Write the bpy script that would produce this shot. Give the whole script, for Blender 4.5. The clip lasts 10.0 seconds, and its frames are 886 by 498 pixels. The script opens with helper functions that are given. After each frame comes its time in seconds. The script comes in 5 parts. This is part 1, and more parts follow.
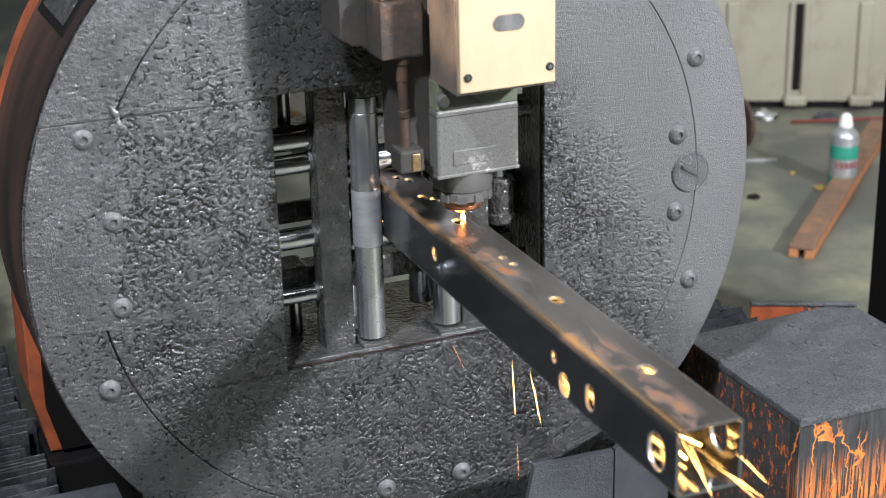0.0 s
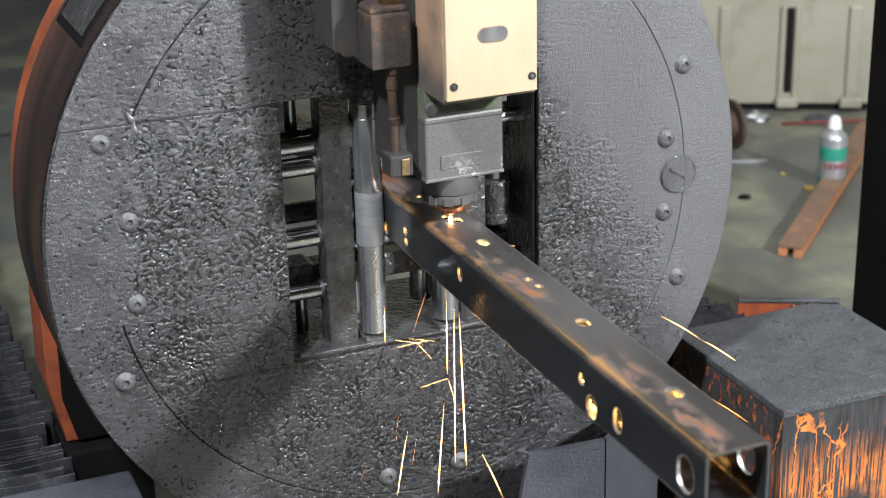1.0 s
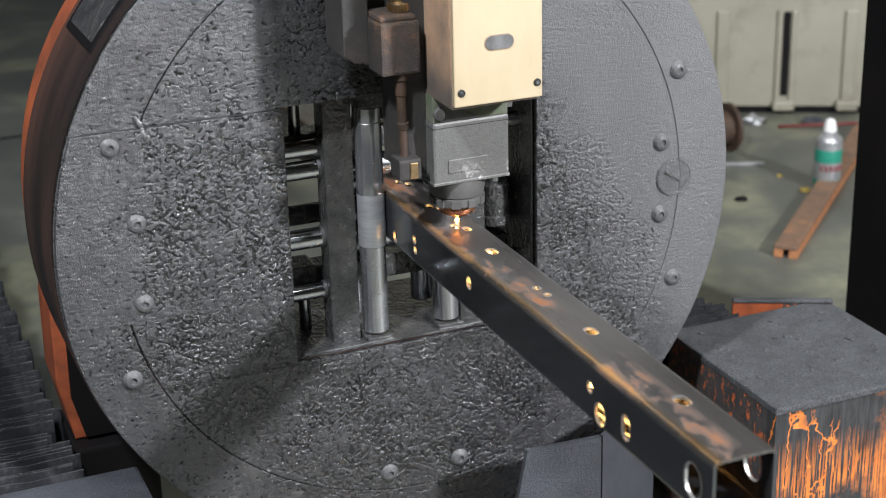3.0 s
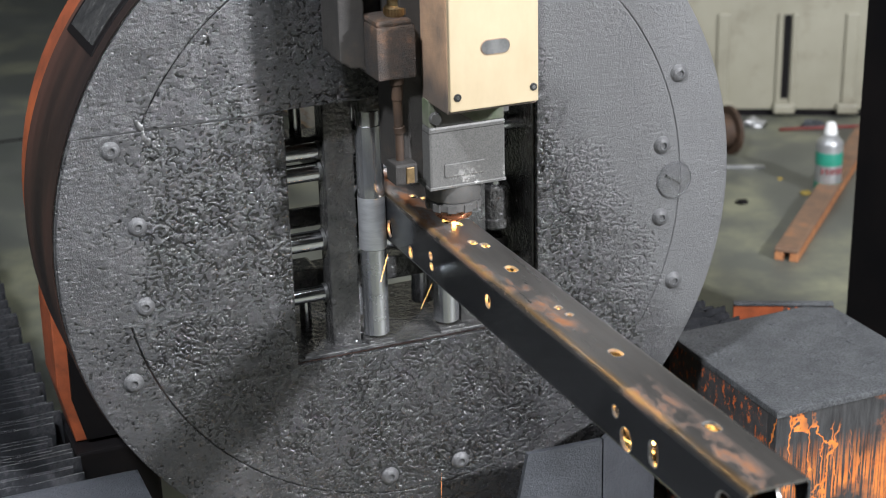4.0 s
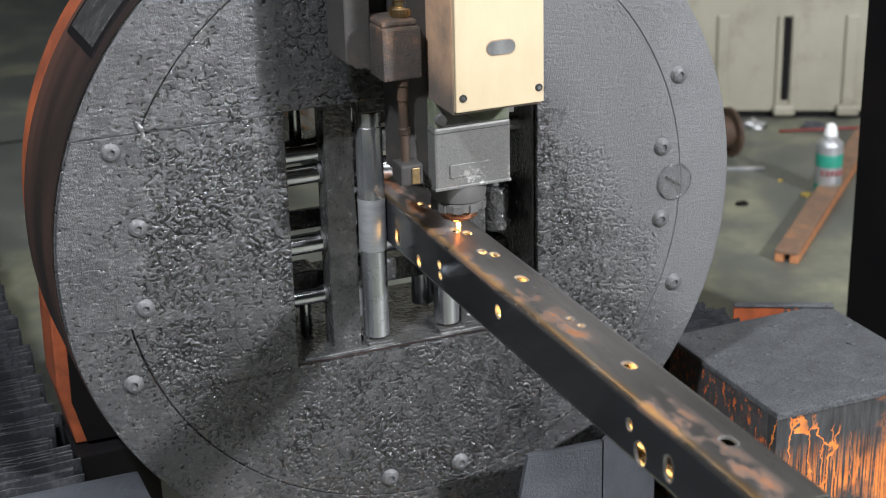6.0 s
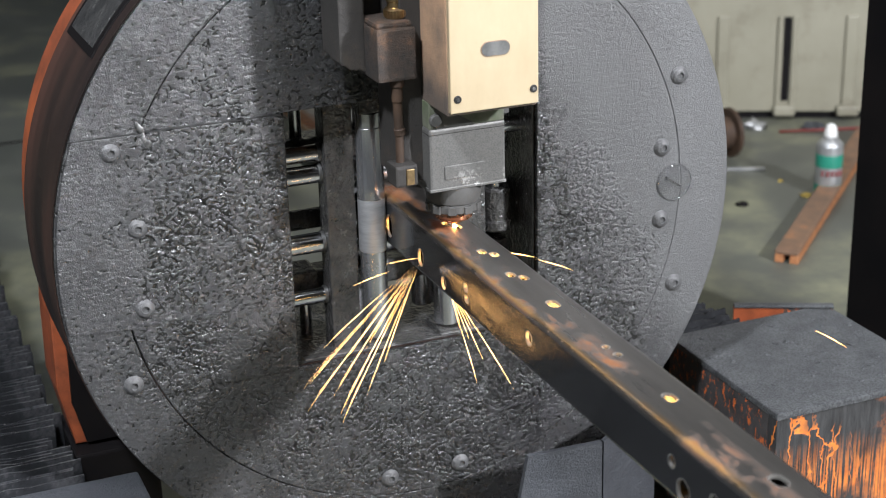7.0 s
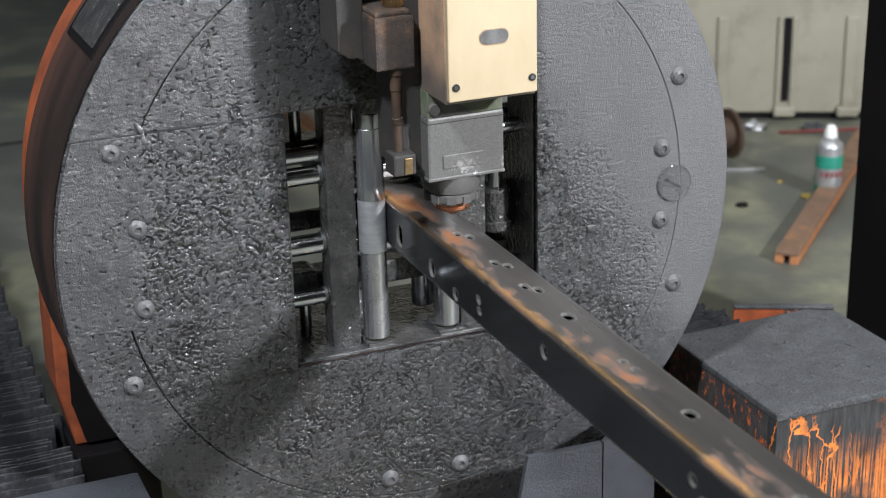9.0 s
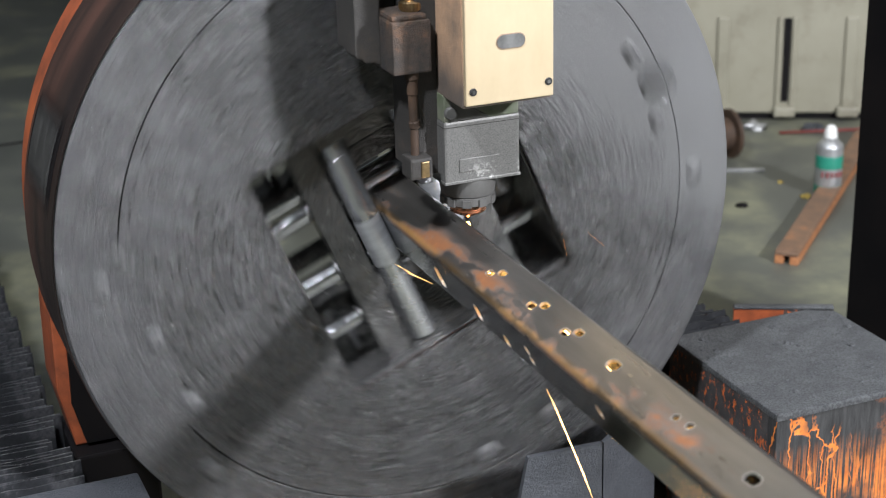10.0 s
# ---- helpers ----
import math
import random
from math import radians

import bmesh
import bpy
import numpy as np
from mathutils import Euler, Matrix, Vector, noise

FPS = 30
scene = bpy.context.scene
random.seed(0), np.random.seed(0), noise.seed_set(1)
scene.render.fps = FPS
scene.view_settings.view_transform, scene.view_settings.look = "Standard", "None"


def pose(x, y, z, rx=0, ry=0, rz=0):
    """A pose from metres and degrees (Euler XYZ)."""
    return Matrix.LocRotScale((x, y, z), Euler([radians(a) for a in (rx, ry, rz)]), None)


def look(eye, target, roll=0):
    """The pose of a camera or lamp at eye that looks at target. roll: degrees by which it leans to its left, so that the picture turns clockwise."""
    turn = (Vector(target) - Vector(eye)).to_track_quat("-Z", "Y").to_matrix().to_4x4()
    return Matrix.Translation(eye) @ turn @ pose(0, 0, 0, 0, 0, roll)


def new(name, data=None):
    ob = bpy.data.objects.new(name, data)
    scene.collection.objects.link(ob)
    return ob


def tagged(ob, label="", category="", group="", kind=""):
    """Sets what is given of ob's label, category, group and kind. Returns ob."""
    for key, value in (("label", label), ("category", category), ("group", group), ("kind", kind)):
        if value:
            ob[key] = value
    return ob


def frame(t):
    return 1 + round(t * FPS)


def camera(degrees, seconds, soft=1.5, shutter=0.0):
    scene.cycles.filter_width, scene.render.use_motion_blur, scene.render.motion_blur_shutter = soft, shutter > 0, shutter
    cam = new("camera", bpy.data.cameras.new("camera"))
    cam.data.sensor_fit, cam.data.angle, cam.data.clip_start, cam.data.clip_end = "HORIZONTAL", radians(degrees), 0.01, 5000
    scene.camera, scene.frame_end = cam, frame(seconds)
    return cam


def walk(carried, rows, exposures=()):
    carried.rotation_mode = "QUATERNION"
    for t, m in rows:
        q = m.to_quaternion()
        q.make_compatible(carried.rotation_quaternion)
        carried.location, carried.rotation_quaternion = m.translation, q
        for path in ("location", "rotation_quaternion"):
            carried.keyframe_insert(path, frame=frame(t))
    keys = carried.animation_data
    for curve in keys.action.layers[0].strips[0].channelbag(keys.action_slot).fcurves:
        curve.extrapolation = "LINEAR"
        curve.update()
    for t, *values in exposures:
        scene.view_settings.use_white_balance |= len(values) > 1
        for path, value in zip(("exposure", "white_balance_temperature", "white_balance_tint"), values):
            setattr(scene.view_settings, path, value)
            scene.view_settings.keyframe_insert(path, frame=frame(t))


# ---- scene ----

cam = camera(30.68, 10.0, soft=1.0, shutter=0.5)
cam.data.dof.use_dof = True
cam.data.dof.focus_distance = 1.85
cam.data.dof.aperture_fstop = 7.0
walk(cam, [
    (0, pose(-0.6074, -1.5654, 0.6082, 68.893, 1.369, -22.729)),
    (0.5, pose(-0.6206, -1.5977, 0.6215, 68.876, 1.369, -22.741)),
    (1, pose(-0.6385, -1.6414, 0.6395, 68.863, 1.369, -22.771)),
    (1.5, pose(-0.6538, -1.6790, 0.6550, 68.861, 1.369, -22.778)),
    (2, pose(-0.6544, -1.6806, 0.6556, 68.864, 1.369, -22.781)),
    (2.5, pose(-0.6541, -1.6797, 0.6552, 68.872, 1.369, -22.761)),
    (2.7, pose(-0.6544, -1.6806, 0.6556, 68.883, 1.369, -22.762)),
    (3.8, pose(-0.6544, -1.6806, 0.6556, 69.003, 1.369, -22.736)),
    (4.5, pose(-0.6543, -1.6803, 0.6555, 69.032, 1.369, -22.730)),
    (5.5, pose(-0.6543, -1.6803, 0.6555, 69.062, 1.369, -22.729)),
    (7, pose(-0.6543, -1.6803, 0.6555, 69.092, 1.369, -22.729)),
    (8.5, pose(-0.6543, -1.6804, 0.6555, 69.113, 1.369, -22.729)),
    (10, pose(-0.6544, -1.6805, 0.6556, 69.132, 1.369, -22.730)),
], exposures=[(0, 0.18), (1.0, 0.12), (1.5, -0.01), (2.6, -0.02), (3.8, 0.01), (8.7, 0.01), (9.0, -0.07), (9.4, 0.02), (10, 0.0)])

# ---- light: high work lamps, with unseen fill lamps added ----
world = bpy.data.worlds.new("world")
scene.world = world
world.use_nodes = True
world.node_tree.nodes["Background"].inputs[0].default_value = (0.8, 0.9, 1.0, 1)
world.node_tree.nodes["Background"].inputs[1].default_value = 0.05


def lamp(name, eye, target, size, watts, colour):
    data = bpy.data.lights.new(name, "AREA")
    data.shape, data.size, data.energy, data.color = "DISK", size, watts, colour
    ob = new(name, data)
    ob.matrix_world = look(eye, target)
    return ob


lamp("work_lamp", (1.80, -2.6, 1.52), (0, 0, 0), 0.24, 200, (0.925, 0.945, 1.0))
lamp("work_lamp", (-1.3, -1.2, 2.2), (0, 0, 0), 0.24, 108, (0.895, 0.935, 1.0))
# two unseen lamps added to brighten the background
lamp("fill_lamp", (1.9, 0.7, 3.1), (1.6, 1.4, -0.5), 0.5, 6.2, (1.0, 0.985, 0.93))
lamp("fill_lamp", (-0.8, 1.2, 3.1), (-0.6, 1.4, -0.5), 0.6, 17, (0.92, 0.97, 1.0))

# wide unseen lamp added to lift the shadows and light the rods
lamp("fill_lamp", (0.95, -1.7, 3.25), (0, 0, 0), 1.4, 74, (0.95, 0.965, 1.0))

# ---- materials ----
MATS = {}


class Mat:
    """A principled material with small helpers for its node tree."""

    def __init__(self, name, colour, rough=0.5, metal=0.0, spec=0.5):
        self.m = bpy.data.materials.new(name)
        self.m.use_nodes = True
        self.t = self.m.node_tree
        self.b = self.t.nodes["Principled BSDF"]
        self.b.inputs["Base Color"].default_value = (*colour, 1)
        self.b.inputs["Roughness"].default_value = rough
        self.b.inputs["Metallic"].default_value = metal
        self.b.inputs["Specular IOR Level"].default_value = spec
        self.co = self.t.nodes.new("ShaderNodeTexCoord")
        MATS[name] = self.m

    def put(self, a, b):
        self.t.links.new(a, b)

    def coords(self, scale=(1, 1, 1)):
        n = self.t.nodes.new("ShaderNodeMapping")
        n.inputs["Scale"].default_value = scale
        self.put(self.co.outputs["Object"], n.inputs["Vector"])
        return n.outputs["Vector"]

    def noise(self, scale, detail=5, rough=0.6, stretch=(1, 1, 1), warp=0.0):
        n = self.t.nodes.new("ShaderNodeTexNoise")
        n.inputs["Scale"].default_value = scale
        n.inputs["Detail"].default_value = detail
        n.inputs["Roughness"].default_value = rough
        n.inputs["Distortion"].default_value = warp
        self.put(self.coords(stretch), n.inputs["Vector"])
        return n.outputs["Fac"]

    def cells(self, scale, feature="DISTANCE_TO_EDGE", stretch=(1, 1, 1), warp=None):
        n = self.t.nodes.new("ShaderNodeTexVoronoi")
        n.feature = feature
        n.inputs["Scale"].default_value = scale
        v = self.coords(stretch)
        if warp:
            w = self.t.nodes.new("ShaderNodeTexNoise")
            w.inputs["Scale"].default_value = warp[0]
            a = self.t.nodes.new("ShaderNodeVectorMath")
            a.operation = "MULTIPLY_ADD"
            self.put(w.outputs["Color"], a.inputs[0])
            a.inputs[1].default_value = (warp[1],) * 3
            self.put(v, a.inputs[2])
            self.put(self.coords(), w.inputs["Vector"])
            v = a.outputs[0]
        self.put(v, n.inputs["Vector"])
        return n.outputs["Distance"]

    def ramp(self, fac, stops):
        n = self.t.nodes.new("ShaderNodeValToRGB")
        while len(n.color_ramp.elements) < len(stops):
            n.color_ramp.elements.new(0.5)
        for e, (p, c) in zip(n.color_ramp.elements, stops):
            e.position = p
            e.color = (*c, 1) if isinstance(c, tuple) else (c, c, c, 1)
        self.put(fac, n.inputs["Fac"])
        return n.outputs["Color"]

    def math(self, op, a, b=0.0):
        n = self.t.nodes.new("ShaderNodeMath")
        n.operation = op
        for i, v in enumerate((a, b)):
            if isinstance(v, (int, float)):
                n.inputs[i].default_value = v
            else:
                self.put(v, n.inputs[i])
        return n.outputs[0]

    def axis(self, i):
        n = self.t.nodes.new("ShaderNodeSeparateXYZ")
        self.put(self.co.outputs["Object"], n.inputs[0])
        return n.outputs[i]

    def mix(self, fac, a, b):
        n = self.t.nodes.new("ShaderNodeMix")
        n.data_type = "RGBA"
        for i, v in ((0, fac), (6, a), (7, b)):
            if isinstance(v, (int, float)):
                n.inputs[i].default_value = v
            elif isinstance(v, tuple):
                n.inputs[i].default_value = (*v, 1)
            else:
                self.put(v, n.inputs[i])
        return n.outputs[2]

    def colour(self, s):
        self.put(s, self.b.inputs["Base Color"])

    def rough(self, s):
        self.put(s, self.b.inputs["Roughness"])

    def metal(self, s):
        self.put(s, self.b.inputs["Metallic"])

    def bump(self, height, strength=0.5, distance=0.002):
        n = self.t.nodes.new("ShaderNodeBump")
        n.inputs["Strength"].default_value = strength
        n.inputs["Distance"].default_value = distance
        self.put(height, n.inputs["Height"])
        old = self.b.inputs["Normal"].links
        if old:
            self.put(old[0].from_socket, n.inputs["Normal"])
        self.put(n.outputs["Normal"], self.b.inputs["Normal"])


def materials():
    # thick black paint in flakes, blacker with depth in the hollows, dusted with grey metal powder
    for name, top, lift in (("crackle_paint", -0.0016, 0.0), ("matte_paint", 0.0, 1.0)):
        m = Mat(name, (0.09, 0.09, 0.092), 0.42)
        x, z = m.axis(0), m.axis(2)
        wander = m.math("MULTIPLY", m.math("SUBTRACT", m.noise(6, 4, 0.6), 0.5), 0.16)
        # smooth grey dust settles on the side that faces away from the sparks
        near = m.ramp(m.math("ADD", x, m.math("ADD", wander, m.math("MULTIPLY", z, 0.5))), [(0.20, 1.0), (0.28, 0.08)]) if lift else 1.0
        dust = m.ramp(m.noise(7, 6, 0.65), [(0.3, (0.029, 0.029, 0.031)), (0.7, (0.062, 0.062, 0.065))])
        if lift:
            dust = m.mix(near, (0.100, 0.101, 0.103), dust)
        # soot on the opening's edges; soot and painted shade spread from its low corner
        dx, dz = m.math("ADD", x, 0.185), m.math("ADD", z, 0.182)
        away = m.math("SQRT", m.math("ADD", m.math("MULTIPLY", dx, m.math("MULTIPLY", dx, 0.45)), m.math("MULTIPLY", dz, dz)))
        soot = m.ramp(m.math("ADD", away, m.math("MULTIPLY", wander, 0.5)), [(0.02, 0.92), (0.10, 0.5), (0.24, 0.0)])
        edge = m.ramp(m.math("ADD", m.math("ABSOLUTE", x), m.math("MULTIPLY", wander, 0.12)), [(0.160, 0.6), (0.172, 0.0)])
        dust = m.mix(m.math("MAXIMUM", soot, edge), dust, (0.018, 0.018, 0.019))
        # near black where the face lies deeper below its top
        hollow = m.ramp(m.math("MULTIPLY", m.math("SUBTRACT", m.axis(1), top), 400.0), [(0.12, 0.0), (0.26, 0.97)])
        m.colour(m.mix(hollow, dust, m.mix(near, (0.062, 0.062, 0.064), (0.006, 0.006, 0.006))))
        m.b.inputs["Specular IOR Level"].default_value = 1.0
        m.bump(m.math("MULTIPLY", m.noise(230, 2.5, 0.6), m.math("ADD", m.math("MULTIPLY", near, 0.7), 0.3)), 0.8, 0.0009)
        m.bump(m.noise(620, 2.5, 0.7), 0.9, 0.0013)
        rough = m.ramp(m.noise(40, 5, 0.75), [(0.3, 0.14), (0.7, 0.36)])
        m.rough(m.math("ADD", rough, m.math("MULTIPLY", m.math("SUBTRACT", 1.0, near), 0.16)))
    m = Mat("dusty_bolt", (0.095, 0.095, 0.097), 0.36, 0.0)
    m.bump(m.noise(300, 3), 0.8, 0.0016)
    # smoother greasy black of the moving inner parts
    m = Mat("greasy_black", (0.03, 0.03, 0.032), 0.35)
    m.colour(m.ramp(m.noise(30, 5, 0.65), [(0.35, (0.028, 0.028, 0.029)), (0.7, (0.080, 0.078, 0.076))]))
    m.b.inputs["Specular IOR Level"].default_value = 0.95
    m.bump(m.noise(150, 3, 0.6), 1.0, 0.0034)
    m.bump(m.cells(230, "F1"), 0.6, 0.0010)
    m.rough(m.ramp(m.noise(60, 4, 0.7), [(0.35, 0.08), (0.7, 0.30)]))
    # black rim with rubbed brown streaks round it
    m = Mat("rim_black", (0.03, 0.025, 0.022), 0.4)
    s = m.noise(2.5, 3, 0.5, stretch=(1, 6, 1))
    m.colour(m.ramp(s, [(0.32, (0.017, 0.012, 0.011)), (0.52, (0.033, 0.020, 0.016)), (0.7, (0.070, 0.033, 0.024))]))
    m.rough(m.ramp(s, [(0.3, 0.32), (0.7, 0.55)]))
    m.bump(m.noise(60, 4, 0.6), 0.15, 0.001)
    # bright guide rods and rollers
    m = Mat("chrome", (0.62, 0.63, 0.65), 0.14, 1.0)
    m.rough(m.ramp(m.noise(90, 4, 0.7), [(0.35, 0.10), (0.75, 0.26)]))
    m.colour(m.ramp(m.noise(25, 4, 0.6), [(0.35, (0.42, 0.43, 0.45)), (0.65, (0.68, 0.69, 0.71))]))
    m = Mat("worn_steel", (0.5, 0.51, 0.53), 0.3, 0.85)
    s = m.noise(9, 6, 0.7, stretch=(3, 3, 0.6))
    m.colour(m.ramp(s, [(0.3, (0.33, 0.335, 0.35)), (0.7, (0.55, 0.56, 0.58))]))
    m.rough(m.ramp(m.noise(30, 5, 0.7), [(0.3, 0.15), (0.7, 0.30)]))
    m = Mat("brushed_steel", (0.6, 0.61, 0.63), 0.42, 0.7)
    m.colour(m.ramp(m.noise(20, 5, 0.7, stretch=(1, 1, 6)), [(0.3, (0.42, 0.43, 0.45)), (0.7, (0.62, 0.63, 0.65))]))
    m = Mat("bolt_steel", (0.22, 0.22, 0.225), 0.42, 0.85)
    m.colour(m.ramp(m.noise(150, 4, 0.6), [(0.35, (0.10, 0.10, 0.10)), (0.7, (0.32, 0.32, 0.32))]))
    m.bump(m.noise(300, 3), 0.3, 0.0006)
    # hot rolled tube: grey mill scale with rust bloom, an ochre seam and side shade in the colour
    m = Mat("mill_scale", (0.2, 0.2, 0.2), 0.38, 0.85)
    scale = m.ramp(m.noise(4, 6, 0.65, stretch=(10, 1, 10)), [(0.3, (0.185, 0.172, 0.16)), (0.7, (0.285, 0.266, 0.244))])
    x = m.axis(0)
    z = m.axis(2)
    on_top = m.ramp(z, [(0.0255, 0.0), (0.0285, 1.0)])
    zone = m.ramp(m.math("ADD", x, 0.05), [(0.022, 0.75), (0.030, 1.0), (0.043, 0.9), (0.058, 0.0)])
    # rust gathers at the cut end and again further back, with stray spots between
    along = m.math("ADD", m.axis(1), m.math("MULTIPLY", m.noise(9, 3, 0.6), 0.10))
    dens = m.ramp(m.math("ADD", along, 0.25), [(0.02, 0.40), (0.07, 0.68), (0.20, 0.70), (0.27, 0.32), (0.46, 0.34), (0.56, 0.56)])
    spots = m.math("ADD", m.noise(17, 7, 0.66, stretch=(1.4, 0.6, 1)), m.math("MULTIPLY", m.math("SUBTRACT", dens, 0.5), 0.30))
    bloom = m.math("MULTIPLY", m.ramp(spots, [(0.49, 0.0), (0.59, 0.95)]), zone)
    bloom = m.math("MULTIPLY", bloom, on_top)
    rust = m.ramp(m.noise(120, 4, 0.6), [(0.3, (0.20, 0.062, 0.011)), (0.7, (0.32, 0.105, 0.018))])
    # sides darker and bluer than the top: their shade is put into the colour
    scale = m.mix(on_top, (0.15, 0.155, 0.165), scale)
    col = m.mix(bloom, scale, rust)
    seam = m.math("MULTIPLY", m.ramp(m.math("ADD", x, 0.05), [(0.0212, 0.0), (0.0236, 1.0), (0.0260, 0.9), (0.0290, 0.0)]), m.ramp(m.math("ADD", z, 0.0), [(0.0265, 0.0), (0.0285, 1.0)]))
    seam = m.math("MULTIPLY", seam, m.ramp(m.noise(5, 5, 0.7, stretch=(1, 1.4, 1)), [(0.36, 0.15), (0.52, 0.95)]))
    col = m.mix(seam, col, (0.40, 0.22, 0.06))
    m.colour(col)
    m.put(m.math("MULTIPLY", m.math("SUBTRACT", 1.0, bloom), 0.5), m.b.inputs["Specular IOR Level"])
    m.metal(m.math("SUBTRACT", 0.88, m.math("MULTIPLY", bloom, 0.8)))
    m.rough(m.math("ADD", m.ramp(m.noise(6, 6, 0.7, stretch=(14, 1, 14)), [(0.3, 0.08), (0.7, 0.17)]), m.math("ADD", m.math("MULTIPLY", on_top, 0.20), m.math("MULTIPLY", bloom, 0.34))))
    m.bump(m.noise(200, 4, 0.6, stretch=(1, 0.2, 1)), 0.12, 0.0006)
    m = Mat("cut_edge", (0.62, 0.6, 0.57), 0.3, 0.8)
    m.bump(m.noise(700, 3), 0.5, 0.0005)
    # cutting head
    m = Mat("gold_anodised", (0.62, 0.45, 0.25), 0.42, 0.55)
    m.colour(m.ramp(m.noise(6, 6, 0.7, stretch=(1, 1, 0.5)), [(0.3, (0.62, 0.485, 0.305)), (0.7, (0.78, 0.65, 0.45))]))
    m.bump(m.noise(500, 2), 0.15, 0.0003)
    m = Mat("sooty_brown", (0.1, 0.06, 0.045), 0.5)
    m.colour(m.ramp(m.noise(14, 6, 0.7), [(0.33, (0.20, 0.15, 0.115)), (0.52, (0.40, 0.26, 0.17)), (0.75, (0.58, 0.36, 0.22))]))
    blown = m.ramp(m.math("ADD", m.axis(2), m.math("MULTIPLY", m.noise(18, 5, 0.65), 0.06)), [(0.232, 0.82), (0.285, 0.0)])
    m.colour(m.mix(blown, m.b.inputs["Base Color"].links[0].from_socket, (0.085, 0.078, 0.074)))
    m.bump(m.noise(330, 4, 0.75), 0.8, 0.0010)
    m = Mat("sooty_dark", (0.035, 0.033, 0.032), 0.65)
    m.colour(m.ramp(m.noise(16, 6, 0.7), [(0.3, (0.021, 0.020, 0.019)), (0.6, (0.040, 0.036, 0.033)), (0.8, (0.085, 0.062, 0.046))]))
    m.bump(m.noise(330, 4, 0.75), 0.8, 0.0012)
    m = Mat("sooty_block", (0.05, 0.04, 0.035), 0.65)
    m.colour(m.ramp(m.noise(20, 7, 0.75), [(0.40, (0.032, 0.029, 0.028)), (0.54, (0.070, 0.050, 0.039)), (0.72, (0.27, 0.135, 0.068))]))
    m.bump(m.noise(300, 4, 0.8), 1.0, 0.0030)
    m = Mat("sooty_grey", (0.1, 0.1, 0.1), 0.62)
    m.colour(m.ramp(m.noise(18, 6, 0.7), [(0.3, (0.060, 0.058, 0.056)), (0.7, (0.115, 0.112, 0.107))]))
    m.bump(m.noise(900, 3, 0.7), 0.5, 0.0004)
    m = Mat("blasted_grey", (0.2, 0.2, 0.195), 0.5, 0.5)
    fine = m.noise(1100, 2, 0.5)
    wear = m.ramp(m.noise(26, 6, 0.75), [(0.52, 0.0), (0.58, 1.0)])
    low = m.ramp(m.axis(2), [(0.088, 1.0), (0.116, 0.0)])
    grain = m.ramp(fine, [(0.3, (0.115, 0.115, 0.11)), (0.7, (0.235, 0.23, 0.222))])
    m.colour(m.mix(m.math("MULTIPLY", wear, low), grain, (0.6, 0.59, 0.57)))
    m.bump(fine, 0.4, 0.0004)
    m = Mat("dusty_green", (0.11, 0.13, 0.085), 0.6)
    m.colour(m.ramp(m.noise(40, 5, 0.7), [(0.3, (0.085, 0.11, 0.06)), (0.7, (0.16, 0.16, 0.13))]))
    m = Mat("copper", (0.72, 0.36, 0.22), 0.25, 1.0)
    m.rough(m.ramp(m.noise(200, 3), [(0.3, 0.18), (0.7, 0.42)]))
    m = Mat("brass", (0.6, 0.42, 0.2), 0.35, 1.0)
    m.colour(m.ramp(m.noise(120, 4, 0.7), [(0.3, (0.30, 0.21, 0.12)), (0.7, (0.62, 0.45, 0.24))]))
    m = Mat("dark_hole", (0.012, 0.012, 0.012), 0.6)
    m = Mat("window_glass", (0.33, 0.33, 0.33), 0.18, 0.6)
    m.colour(m.ramp(m.noise(60, 3), [(0.3, (0.20, 0.2, 0.2)), (0.7, (0.42, 0.42, 0.42))]))
    m = Mat("clear_resin", (0.80, 0.81, 0.82), 0.05, 0.0)
    m.b.inputs["Transmission Weight"].default_value = 0.92
    m.bump(m.noise(60, 3, 0.6), 0.6, 0.002)
    # machine bed
    m = Mat("slag_dust", (0.1, 0.105, 0.108), 0.62)
    m.colour(m.ramp(m.noise(30, 7, 0.72), [(0.3, (0.060, 0.063, 0.068)), (0.7, (0.135, 0.140, 0.146))]))
    m.colour(m.mix(m.ramp(m.noise(340, 3, 0.6), [(0.42, 0.6), (0.56, 0.0)]), m.b.inputs["Base Color"].links[0].from_socket, (0.02, 0.021, 0.022)))
    m.bump(m.noise(260, 5, 0.75), 1.0, 0.0034)
    m.bump(m.ramp(m.cells(38, "F1", warp=(40, 0.012)), [(0.08, 1.0), (0.16, 0.0)]), 0.5, 0.0015)
    m = Mat("scraped_orange", (0.75, 0.2, 0.04), 0.55)
    hatch = m.ramp(m.noise(430, 2, 0.55, stretch=(1, 1, 0.022), warp=0.3), [(0.50, 1.0), (0.55, 0.1)])
    low = m.ramp(m.math("ADD", m.axis(2), 0.60), [(0.19, 1.0), (0.27, 0.0)])
    hatch = m.math("MAXIMUM", hatch, m.math("SUBTRACT", 1.0, m.math("MULTIPLY", low, m.ramp(m.noise(12, 4), [(0.36, 0.0), (0.5, 1.0)]))))
    thread = m.ramp(m.cells(30, "DISTANCE_TO_EDGE", stretch=(1.2, 1.2, 0.24), warp=(60, 0.016)), [(0.014, 0.0), (0.034, 1.0)])
    left = m.ramp(m.noise(6, 4, 0.6), [(0.42, 1.0), (0.52, 0.0)])
    thread = m.math("MAXIMUM", thread, left)
